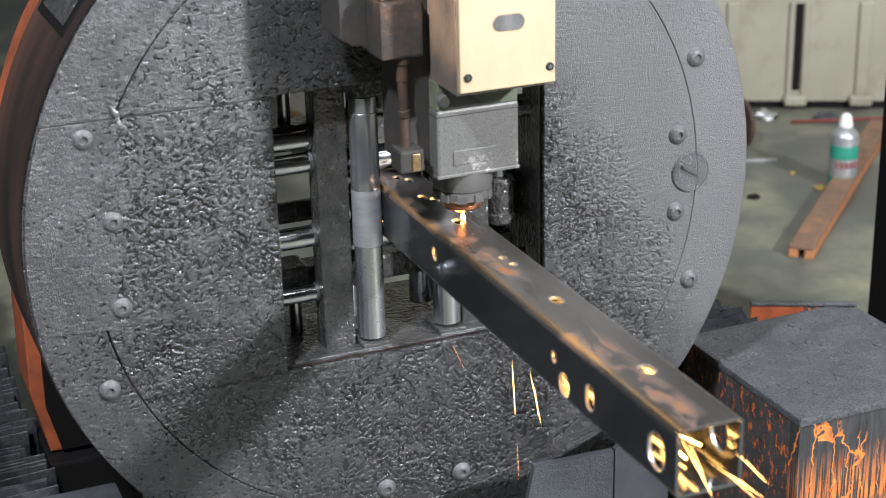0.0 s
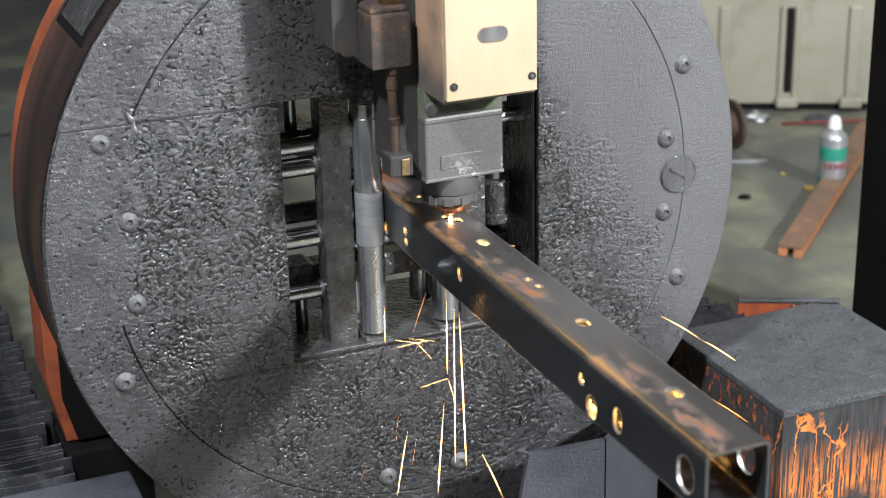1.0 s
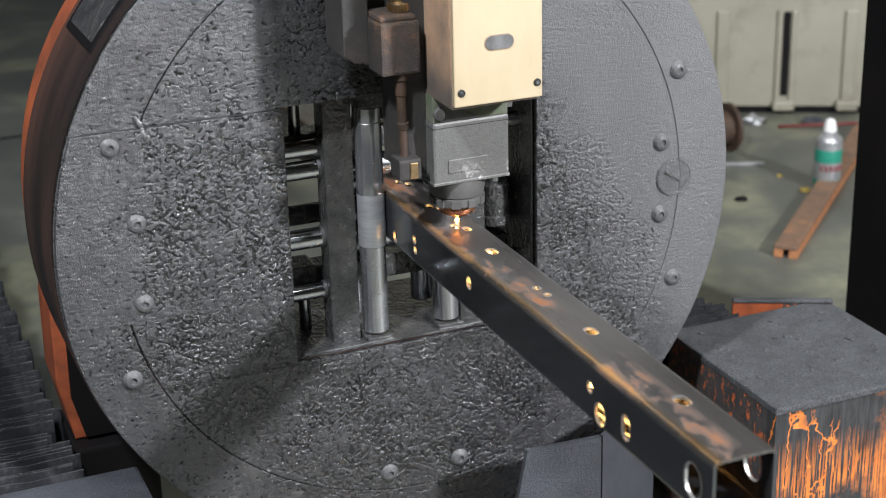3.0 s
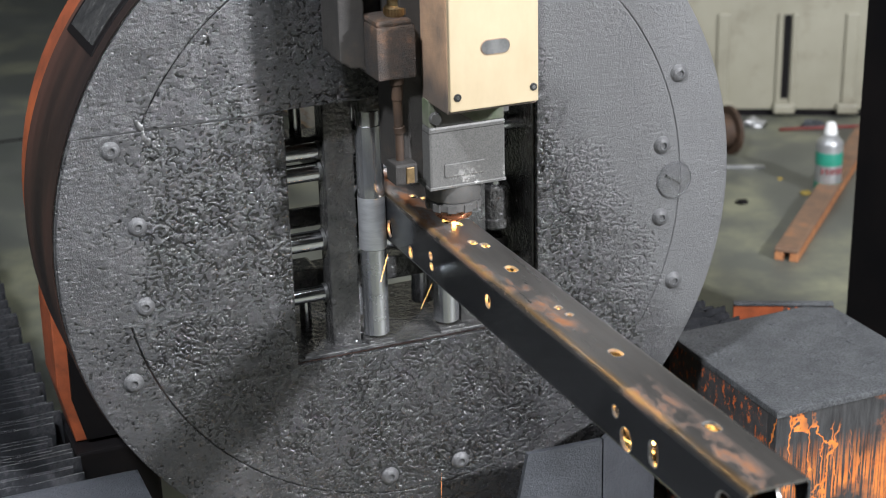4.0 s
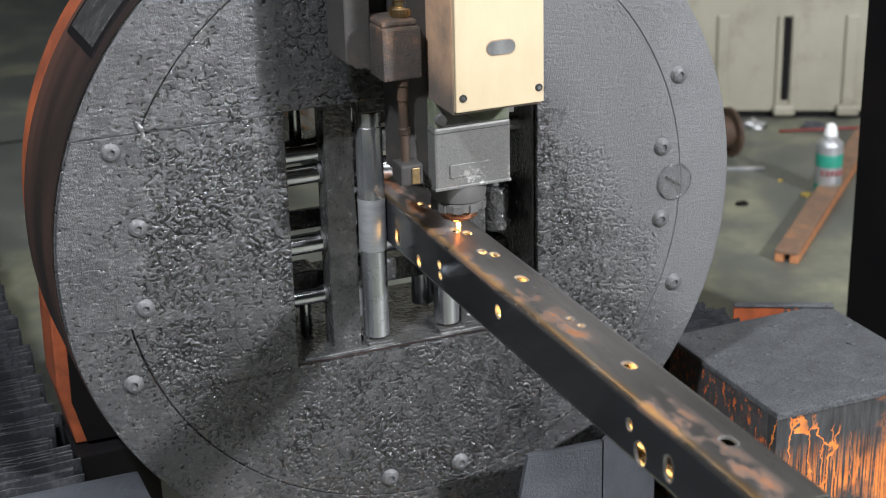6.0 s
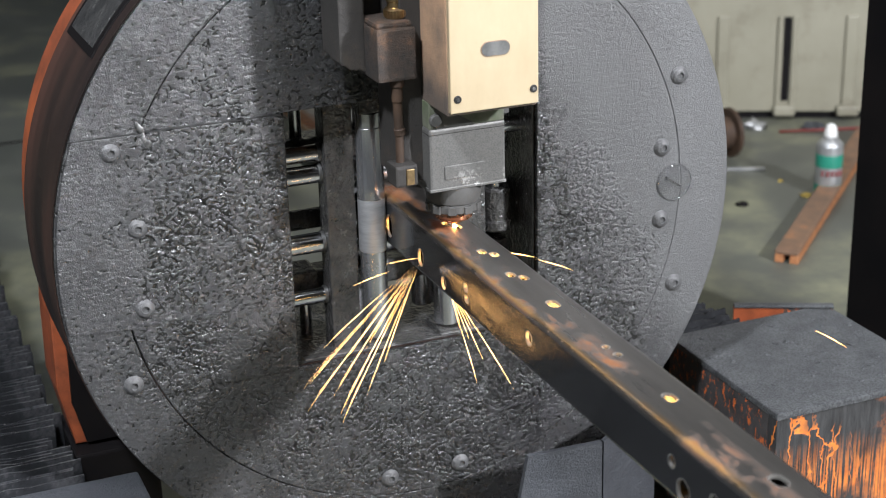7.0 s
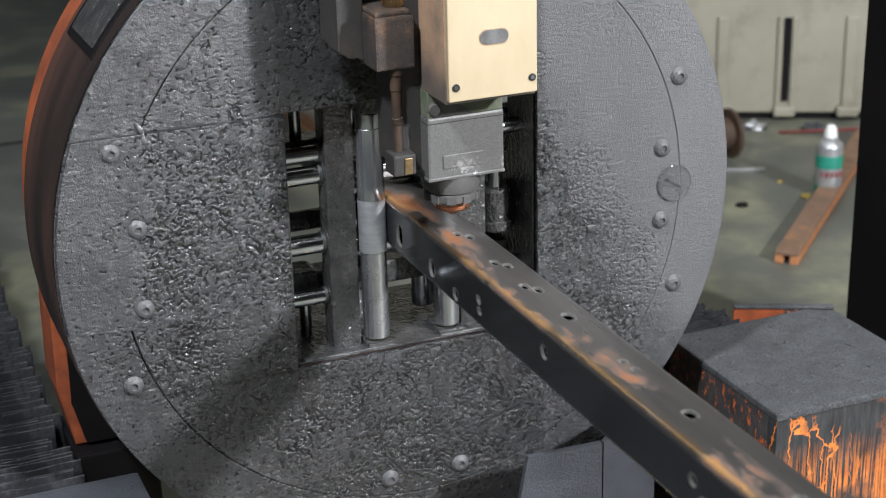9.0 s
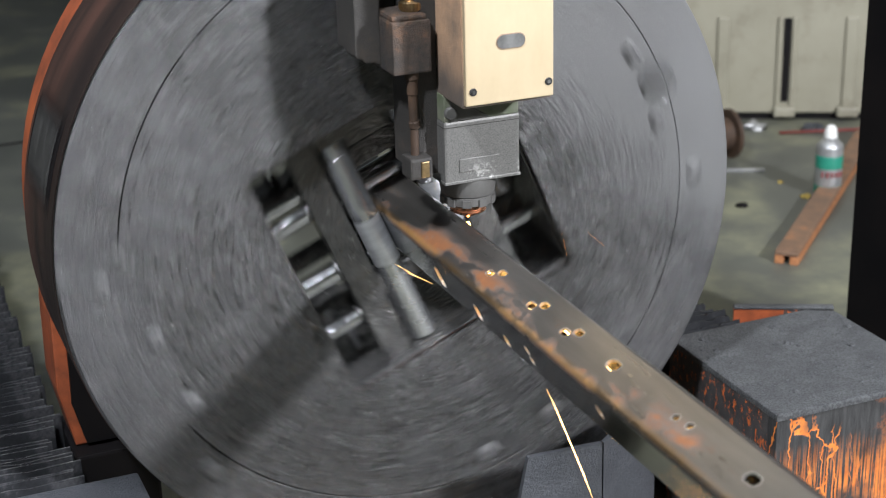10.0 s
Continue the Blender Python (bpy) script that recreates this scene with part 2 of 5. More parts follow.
    right = m.ramp(m.math("ADD", m.math("SUBTRACT", m.axis(0), 0.40), m.math("MULTIPLY", m.noise(11, 6, 0.7), 0.16)), [(0.265, 0.0), (0.31, 1.0)])
    soot = m.math("MULTIPLY", m.math("MULTIPLY", hatch, thread), m.math("SUBTRACT", 1.0, right))
    m.colour(m.mix(soot, m.ramp(m.noise(50, 5, 0.7), [(0.3, (0.62, 0.15, 0.025)), (0.7, (0.88, 0.29, 0.06))]), m.ramp(m.noise(120, 5, 0.7, stretch=(1, 1, 0.15)), [(0.35, (0.018, 0.018, 0.019)), (0.65, (0.055, 0.055, 0.056))])))
    m.bump(soot, 0.5, 0.001)
    m.bump(m.noise(200, 4), 0.3, 0.0008)
    m = Mat("spattered_side", (0.06, 0.06, 0.06), 0.6)
    spots = m.ramp(m.noise(110, 6, 0.78, stretch=(1, 1, 0.5)), [(0.56, 0.0), (0.60, 1.0)])
    m.colour(m.mix(spots, m.ramp(m.noise(40, 5), [(0.3, (0.035, 0.033, 0.034)), (0.7, (0.075, 0.07, 0.07))]), (0.62, 0.14, 0.03)))
    m.bump(m.noise(220, 5, 0.7), 0.6, 0.0012)
    m = Mat("orange_paint", (0.7, 0.17, 0.045), 0.4)
    m.colour(m.ramp(m.noise(7, 6, 0.7), [(0.30, (0.12, 0.04, 0.022)), (0.5, (0.38, 0.095, 0.038)), (0.75, (0.62, 0.15, 0.045))]))
    m = Mat("bellows_cloth", (0.05, 0.052, 0.058), 0.2)
    m.colour(m.ramp(m.noise(20, 6, 0.7), [(0.3, (0.010, 0.0105, 0.0115)), (0.55, (0.026, 0.027, 0.030)), (0.75, (0.095, 0.095, 0.10))]))
    m.bump(m.noise(180, 5, 0.7), 0.5, 0.0015)
    m = Mat("slate_plate", (0.14, 0.155, 0.16), 0.55)
    m.colour(m.ramp(m.noise(14, 6, 0.7), [(0.3, (0.034, 0.037, 0.044)), (0.7, (0.068, 0.073, 0.084))]))
    m.bump(m.noise(150, 5, 0.75), 1.0, 0.0032)
    m = Mat("black_steel", (0.012, 0.012, 0.014), 0.6, 0.0, 0.15)
    m.colour(m.ramp(m.noise(6, 5), [(0.3, (0.004, 0.004, 0.005)), (0.7, (0.010, 0.008, 0.008))]))
    # room
    m = Mat("concrete", (0.3, 0.31, 0.28), 0.55)
    big = m.noise(2.6, 6, 0.6)
    m.colour(m.mix(m.ramp(m.noise(9, 7, 0.75), [(0.4, 0.0), (0.7, 0.6)]), m.ramp(big, [(0.3, (0.06, 0.066, 0.056)), (0.48, (0.105, 0.11, 0.092)), (0.62, (0.24, 0.24, 0.16))]), (0.085, 0.085, 0.08)))
    m.rough(m.ramp(big, [(0.3, 0.35), (0.7, 0.6)]))
    m.bump(m.noise(60, 5), 0.15, 0.002)
    m = Mat("cream_panel", (0.62, 0.59, 0.48), 0.5)
    m.colour(m.mix(m.ramp(m.noise(8, 7, 0.75), [(0.52, 0.0), (0.75, 0.7)]), m.ramp(m.noise(2.5, 5), [(0.3, (0.25, 0.235, 0.175)), (0.7, (0.37, 0.35, 0.275))]), (0.15, 0.13, 0.095)))
    m = Mat("plain_wall", (0.34, 0.35, 0.35), 0.7)
    m.colour(m.ramp(m.noise(1.2, 5), [(0.3, (0.10, 0.11, 0.115)), (0.7, (0.16, 0.17, 0.175))]))
    m = Mat("rusty_steel", (0.25, 0.13, 0.07), 0.65)
    m.colour(m.ramp(m.noise(22, 6, 0.7), [(0.3, (0.13, 0.085, 0.06)), (0.6, (0.22, 0.125, 0.075)), (0.75, (0.42, 0.17, 0.06))]))
    m = Mat("raw_rust", (0.42, 0.17, 0.07), 0.7)
    m.colour(m.ramp(m.noise(60, 5), [(0.3, (0.25, 0.09, 0.04)), (0.7, (0.5, 0.22, 0.09))]))
    m = Mat("tin_grey", (0.42, 0.43, 0.44), 0.35, 0.6)
    m.colour(m.ramp(m.noise(50, 4), [(0.3, (0.36, 0.37, 0.38)), (0.7, (0.5, 0.5, 0.5))]))
    m = Mat("tin_green", (0.02, 0.22, 0.15), 0.35)
    m.colour(m.ramp(m.noise(30, 4), [(0.3, (0.016, 0.19, 0.13)), (0.7, (0.03, 0.26, 0.18))]))
    m = Mat("white_plastic", (0.8, 0.8, 0.78), 0.4)
    m = Mat("print_red", (0.22, 0.08, 0.08), 0.5)
    m = Mat("dark_wood", (0.08, 0.045, 0.025), 0.7)
    m.colour(m.ramp(m.noise(30, 5), [(0.3, (0.032, 0.020, 0.014)), (0.7, (0.085, 0.048, 0.028))]))
    m = Mat("yellow_rag", (0.36, 0.26, 0.06), 0.8)
    m = Mat("red_cable", (0.17, 0.03, 0.025), 0.5)
    # what glows: burning metal
    for name, col, k in (("hot_spark", (1.0, 0.52, 0.17), 13.0), ("dull_spark", (1.0, 0.36, 0.10), 5.0), ("melt_glow", (1.0, 0.50, 0.13), 34.0)):
        m = Mat(name, (0.0, 0.0, 0.0), 0.6)
        m.b.inputs["Emission Color"].default_value = (*col, 1)
        m.b.inputs["Emission Strength"].default_value = k


materials()

# ---- mesh helpers ----


def box(bm, x0, x1, y0, y1, z0, z1, bevel=0.0, seg=2):
    v = [bm.verts.new((x, y, z)) for z in (z0, z1) for y in (y0, y1) for x in (x0, x1)]
    f = [bm.faces.new([v[i] for i in q]) for q in ((0, 2, 3, 1), (4, 5, 7, 6), (0, 1, 5, 4), (1, 3, 7, 5), (3, 2, 6, 7), (2, 0, 4, 6))]
    if bevel:
        e = list({e for q in f for e in q.edges})
        bmesh.ops.bevel(bm, geom=e, offset=bevel, segments=seg, profile=0.6, affect="EDGES")
    return bm


def turned(bm, profile, a, b, seg=32, closed=True):
    """A turned solid: profile of (distance along a-b in metres, radius)."""
    a, b = Vector(a), Vector(b)
    q = (b - a).to_track_quat("Z", "Y").to_matrix()
    rings = []
    for d, r in profile:
        rings.append([bm.verts.new(a + q @ Vector((r * math.cos(i * math.tau / seg), r * math.sin(i * math.tau / seg), d))) for i in range(seg)])
    for r0, r1 in zip(rings, rings[1:]):
        for i in range(seg):
            bm.faces.new((r0[i], r0[(i + 1) % seg], r1[(i + 1) % seg], r1[i])).smooth = True
    if closed:
        bm.faces.new(list(reversed(rings[0])))
        bm.faces.new(rings[-1])
    return bm


def rod(bm, a, b, r, seg=24, chamfer=0.001):
    length = (Vector(b) - Vector(a)).length
    return turned(bm, [(0, r - chamfer), (chamfer, r), (length - chamfer, r), (length, r - chamfer)], a, b, seg)


def prism(bm, outline, y0, y1, bevel=0.0):
    """Extrude an x-z outline from y0 (front) to y1."""
    f = [bm.verts.new((x, y0, z)) for x, z in outline]
    k = [bm.verts.new((x, y1, z)) for x, z in outline]
    n = len(f)
    front = bm.faces.new(f)
    bm.faces.new(list(reversed(k)))
    for i in range(n):
        bm.faces.new((f[i], k[i], k[(i + 1) % n], f[(i + 1) % n]))
    bmesh.ops.recalc_face_normals(bm, faces=bm.faces[:])
    if bevel:
        bmesh.ops.bevel(bm, geom=list(front.edges), offset=bevel, segments=2, profile=0.6, affect="EDGES")
    return bm


def part(name, bm, material, parent=None, label="", pose_at=None):
    bmesh.ops.recalc_face_normals(bm, faces=bm.faces[:])
    for e in bm.edges:
        if len(e.link_faces) == 2 and e.calc_face_angle(0) > 0.55:
            e.smooth = False
    me = bpy.data.meshes.new(name)
    bm.to_mesh(me)
    bm.free()
    me.materials.append(MATS[material])
    ob = new(name, me)
    if parent:
        ob.parent = parent
    if pose_at:
        ob.matrix_basis = pose_at
    if label:
        tagged(ob, label)
    return ob


def thing(name, label, category, group="", kind=""):
    return tagged(new(name), label, category, group, kind)


def arc(r, a0, a1, n):
    return [(r * math.cos(radians(a0 + (a1 - a0) * i / n)), r * math.sin(radians(a0 + (a1 - a0) * i / n))) for i in range(n + 1)]


def gradient_noise(x, z, scale, seed):
    """Smooth noise of about -0.6 to 0.6 over the plane."""
    rng = np.random.default_rng(seed)
    table = rng.permutation(1024)
    ang = rng.uniform(0, math.tau, 1024)
    gx, gz = np.cos(ang), np.sin(ang)
    x, z = x * scale + 300.0, z * scale + 300.0
    ix, iz = np.floor(x).astype(int), np.floor(z).astype(int)
    fx, fz = x - ix, z - iz
    ux, uz = fx ** 3 * (fx * (fx * 6 - 15) + 10), fz ** 3 * (fz * (fz * 6 - 15) + 10)

    def corner(a, b):
        k = table[(table[(ix + a) % 1024] + iz + b) % 1024]
        return gx[k] * (fx - a) + gz[k] * (fz - b)

    low = corner(0, 0) * (1 - ux) + corner(1, 0) * ux
    high = corner(0, 1) * (1 - ux) + corner(1, 1) * ux
    return low * (1 - uz) + high * uz


def layered(x, z, scale, seed, layers=2, gain=0.5):
    return sum(gain ** k * gradient_noise(x, z, scale * 2.03 ** k, seed + k) for k in range(layers))


def ease(a, b, v):
    t = np.clip((v - a) / (b - a), 0, 1)
    return t * t * (3 - 2 * t)


def paint_depth(x, z, cover):
    """How far the cracked paint lies below its top: flakes, long cracks and wrinkles."""
    wx = x + 0.0034 * gradient_noise(x, z, 90, 11) + 0.0016 * gradient_noise(x, z, 190, 12)
    wz = z + 0.0034 * gradient_noise(x, z, 90, 13) + 0.0016 * gradient_noise(x, z, 190, 14)
    wander = 0.16 * layered(x, z, 6, 15, 3)
    radius = np.hypot(x, z)
    far = ease(0.20, 0.28, x + wander + 0.5 * z)              # dusty smooth side
    rough_zone = 1 - ease(0.32, 0.39, radius + 0.4 * wander)
    patch = 0.6 + 0.4 * ease(-0.12, 0.08, layered(x, z, 8, 18, 3))
    area = patch * (0.30 + 0.70 * rough_zone)
    if cover:
        area *= 1 - 0.65 * ease(-0.31, -0.345, x + 0.3 * wander)
    else:
        area *= 1 - 0.55 * ease(0.13, 0.16, z) * (1 - far)
        area = area * (1 - far) + far * (0.10 + 0.62 * ease(0.12, 0.26, z + wander * 0.7) * ease(0.28, 0.36, radius))
    pits = ease(0.02, -0.09, layered(wx * 0.9, wz * 1.1, 190, 21, 2, 0.45) + 0.47 - 0.42 * area)
    worms = np.abs(layered(wx * 0.85, wz * 1.1, 112, 25, 2, 0.45))
    worm_width = 0.080 * ease(0.22, 0.85, area) * (0.35 + 0.65 * ease(-0.15, 0.2, layered(x, z, 30, 28, 2)))
    worm = ease(worm_width + 0.018, worm_width * 0.6 - 0.005, worms) * ease(0.004, 0.03, worm_width)
    lines = np.abs(layered(wx * 0.8, wz * 1.2, 48, 31, 3, 0.5))
    width = 0.085 * area * ease(-0.05, 0.18, layered(x, z, 14, 41, 2)) * (1 - far)
    crack = ease(width + 0.02, width * 0.35 - 0.012, lines) * ease(0.006, 0.02, width)
    wrinkle = layered(wx * 0.5, wz * 1.4, 190, 51, 2, 0.55)
    fine = layered(wx, wz, 430, 61, 1)
    hollow = np.maximum(pits, 0.9 * worm)
    calm = 1 - 0.52 * np.maximum(far, ease(0.4, 0.8, area))
    depth = 0.0010 * hollow * (1 - 0.68 * far) + 0.0018 * crack + (0.00062 * wrinkle + 0.00018 * fine) * calm
    return np.clip(depth, -0.0005, 0.0030)


def painted(name, x, z, top, back, material, parent, closed, cover=False):
    """A plate whose face follows the cracked paint; x and z are grids, edges fall back to the solid."""
    rows, cols = x.shape
    y = top + paint_depth(x, z, cover)
    x, y, z = (np.vstack([g[:1], g, g[-1:]]) for g in (x, y, z))
    y[0], y[-1] = back, back
    if not closed:
        x, y, z = (np.hstack([g[:, :1], g, g[:, -1:]]) for g in (x, y, z))
        y[:, 0], y[:, -1] = back, back
    rows, cols = x.shape
    idx = np.arange(rows * cols).reshape(rows, cols)
    nxt = np.roll(idx, -1, 1) if closed else idx
    if closed:
        a, b, c, d = idx[:-1], nxt[:-1], nxt[1:], idx[1:]
    else:
        a, b, c, d = idx[:-1, :-1], idx[:-1, 1:], idx[1:, 1:], idx[1:, :-1]
    quads = np.stack([a.ravel(), b.ravel(), c.ravel(), d.ravel()], 1)
    me = bpy.data.meshes.new(name)
    me.from_pydata(np.stack([x.ravel(), y.ravel(), z.ravel()], 1).tolist(), [], quads.tolist())
    me.polygons.foreach_set("use_smooth", [True] * len(me.polygons))
    me.materials.append(MATS[material])
    ob = new(name, me)
    ob.parent = parent
    return ob


HALF = 0.158     # half of the chuck's square opening
R_OUT, R_IN = 0.4285, 0.357
FLOOR = -0.55

# ---- room ----


def room():
    bm = box(bmesh.new(), -5, 5, -5, 6, FLOOR - 0.1, FLOOR)
    tagged(part("floor", bm, "concrete"), "worn grey-green concrete workshop floor with stains", "floor", kind="structure")
    for name, b in (("wall_north", (-5, 5, 6, 6.2)), ("wall_south", (-5, 5, -5.2, -5)), ("wall_west", (-5.2, -5, -5.2, 6.2)), ("wall_east", (5, 5.2, -5.2, 6.2))):
        tagged(part(name, box(bmesh.new(), b[0], b[1], b[2], b[3], FLOOR - 0.1, 3.4), "plain_wall"), "plain grey workshop wall", "wall", kind="structure")
    tagged(part("ceiling", box(bmesh.new(), -5.2, 5.2, -5.2, 6.2, 3.4, 3.5), "plain_wall"), "plain grey workshop ceiling", "ceiling", kind="structure")
    # saw-cut joints in the floor
    for x0, x1, y0, y1 in ((-1.2, 0.3, 2.44, 2.452), (-0.62, -0.612, 0.2, 6.0)):
        tagged(part("trim", box(bmesh.new(), x0, x1, y0, y1, FLOOR - 0.01, FLOOR + 0.002), "black_steel"), "dark joint cut in the concrete floor", "floor joint", kind="structure")


def cream_panel():
    """Pressed sheet panel with upright ribs, standing behind the machine."""
    base = thing("sheet_panel", "cream painted sheet metal panel with pressed ribs, dirty", "wall panel")
    base.matrix_basis = Matrix.Translation((1.67, 1.74, FLOOR)) @ pose(0, 0, 0, 0, 0, -27.6)
    bm = box(bmesh.new(), -1.3, 0.9, 0.0, 0.05, 0.02, 1.3, 0.004)
    part("sheet", bm, "cream_panel", base)
    for i in range(-7, 5):
        s = 0.035 + 0.161 * i
        if i == 0:
            part("slot", box(bmesh.new(), s - 0.009, s + 0.009, -0.002, 0.01, 0.05, 0.27, 0.001), "black_steel", base, "dark open slot")
        bm = bmesh.new()
        for dx in ((-0.018, 0.018) if i == 0 else (0.0,)):
            w = 0.007 if i == 0 else 0.016
            box(bm, s + dx - w, s + dx + w, -0.010, 0.002, 0.03, 0.275, 0.006)
        part("rib", bm, "cream_panel", base)
        part("rib_foot", box(bmesh.new(), s - 0.028, s + 0.028, -0.02, 0.001, 0.012, 0.04, 0.008), "cream_panel", base)
    part("gap", box(bmesh.new(), -1.3, 0.9, 0.01, 0.06, 0.0, 0.02), "black_steel", base, "dark gap below the panel")


def spray_can():
    base = thing("spray_can", "grey and green aerosol can with a white cap", "spray can")
    base.matrix_basis = pose(1.452, 1.178, FLOOR) @ Matrix.Diagonal((0.92, 0.92, 0.70, 1))
    z = Vector((0, 0, 1))
    part("body", turned(bmesh.new(), [(0, 0.031), (0.003, 0.0325), (0.06, 0.0325), (0.165, 0.0325), (0.172, 0.031), (0.185, 0.022), (0.19, 0.017), (0.196, 0.017)], (0, 0, 0), z, 32), "tin_grey", base)
    part("label_band", turned(bmesh.new(), [(0.098, 0.0326), (0.0985, 0.033), (0.139, 0.033), (0.14, 0.0326)], (0, 0, 0), z, 32), "tin_green", base, "green printed band")
    part("lower_band", turned(bmesh.new(), [(0.012, 0.0326), (0.0125, 0.033), (0.04, 0.033), (0.0405, 0.0326)], (0, 0, 0), z, 32), "tin_green", base, "green lower band")
    part("cap", turned(bmesh.new(), [(0.194, 0.0165), (0.2, 0.0165), (0.222, 0.0135), (0.232, 0.010), (0.236, 0.004)], (0, 0, 0), z, 24), "white_plastic", base, "white plastic cap")
    bm = bmesh.new()
    for i in range(5):
        a = radians(-150 + i * 20)
        box(bm, 0.033 * math.cos(a) - 0.004, 0.033 * math.cos(a) + 0.004, 0.033 * math.sin(a) - 0.002, 0.033 * math.sin(a) + 0.002, 0.072, 0.09)
    part("lettering", bm, "print_red", base, "dark red printed bars")


def steel_offcut():
    """Rusty channel lying on the floor."""
    base = thing("steel_channel", "rusty brown steel channel offcut lying on the floor", "steel offcut")
    d = Vector((1.80 - 1.17, 1.46 - 0.86, 0)).normalized()
    base.matrix_basis = pose(1.128, 0.859, FLOOR, 0, 0, math.degrees(math.atan2(d.y, d.x)))
    bm = box(bmesh.new(), 0, 0.9, -0.024, 0.024, 0.018, 0.028, 0.003)
    part("web", bm, "rusty_steel", base)
    for y in (-0.024, 0.006):
        part("flange", box(bmesh.new(), 0.001, 0.9, y, y + 0.018, 0.0, 0.0178, 0.002), "raw_rust", base, "bright orange rusty flange")


def floor_clutter():
    base = thing("wooden_spool", "dark brown wooden spool on the floor", "spool")
    base.matrix_basis = pose(1.375, 1.52, FLOOR) @ Matrix.Diagonal((0.55, 0.8, 0.8, 1))
    for a, b, r in ((-0.11, -0.09, 0.075), (-0.09, 0.05, 0.05), (0.05, 0.07, 0.075)):
        part("disc" if r > 0.06 else "core", rod(bmesh.new(), (a, 0, 0.075), (b, 0, 0.075), r, 32, 0.003), "dark_wood", base)
    tagged(part("metal_strip", box(bmesh.new(), -0.06, 0.05, -0.006, 0.006, 0, 0.006, 0.0015), "tin_grey", pose_at=pose(1.38, 1.41, FLOOR, 0, 0, -25)), "short pale strip lying on the floor", "strip")
    bm = bmesh.new()
    turned(bm, [(0, 0.004), (0.28, 0.004)], (1.62, 1.62, FLOOR + 0.005), (1.88, 1.53, FLOOR + 0.005), 8)
    tagged(part("red_cable", bm, "red_cable"), "thin red cable along the panel's foot", "cable")
    rng = random.Random(4)
    for i, (x, y, s, mat) in enumerate(((1.402, 1.19, 0.012, "yellow_rag"), (1.41, 1.30, 0.007, "yellow_rag"), (1.60, 1.70, 0.03, "tin_grey"), (1.72, 1.62, 0.028, "slate_plate"), (1.24, 1.2, 0.014, "black_steel"))):
        bm = bmesh.new()
        bmesh.ops.create_icosphere(bm, subdivisions=2, radius=s)
        for v in bm.verts:
            v.co *= 0.7 + 0.6 * rng.random()
            v.co.z = max(0, v.co.z * 0.6)
        tagged(part("scrap", bm, mat, pose_at=pose(x, y, FLOOR)), "small crumpled scrap on the floor", "scrap", "floor scraps")


def post():
    bm = box(bmesh.new(), 0.857, 1.05, 0.1, 0.3, FLOOR, 1.6, 0.003)
    tagged(part("machine_post", bm, "black_steel"), "black painted steel machine post", "post")


# ---- machine bed ----


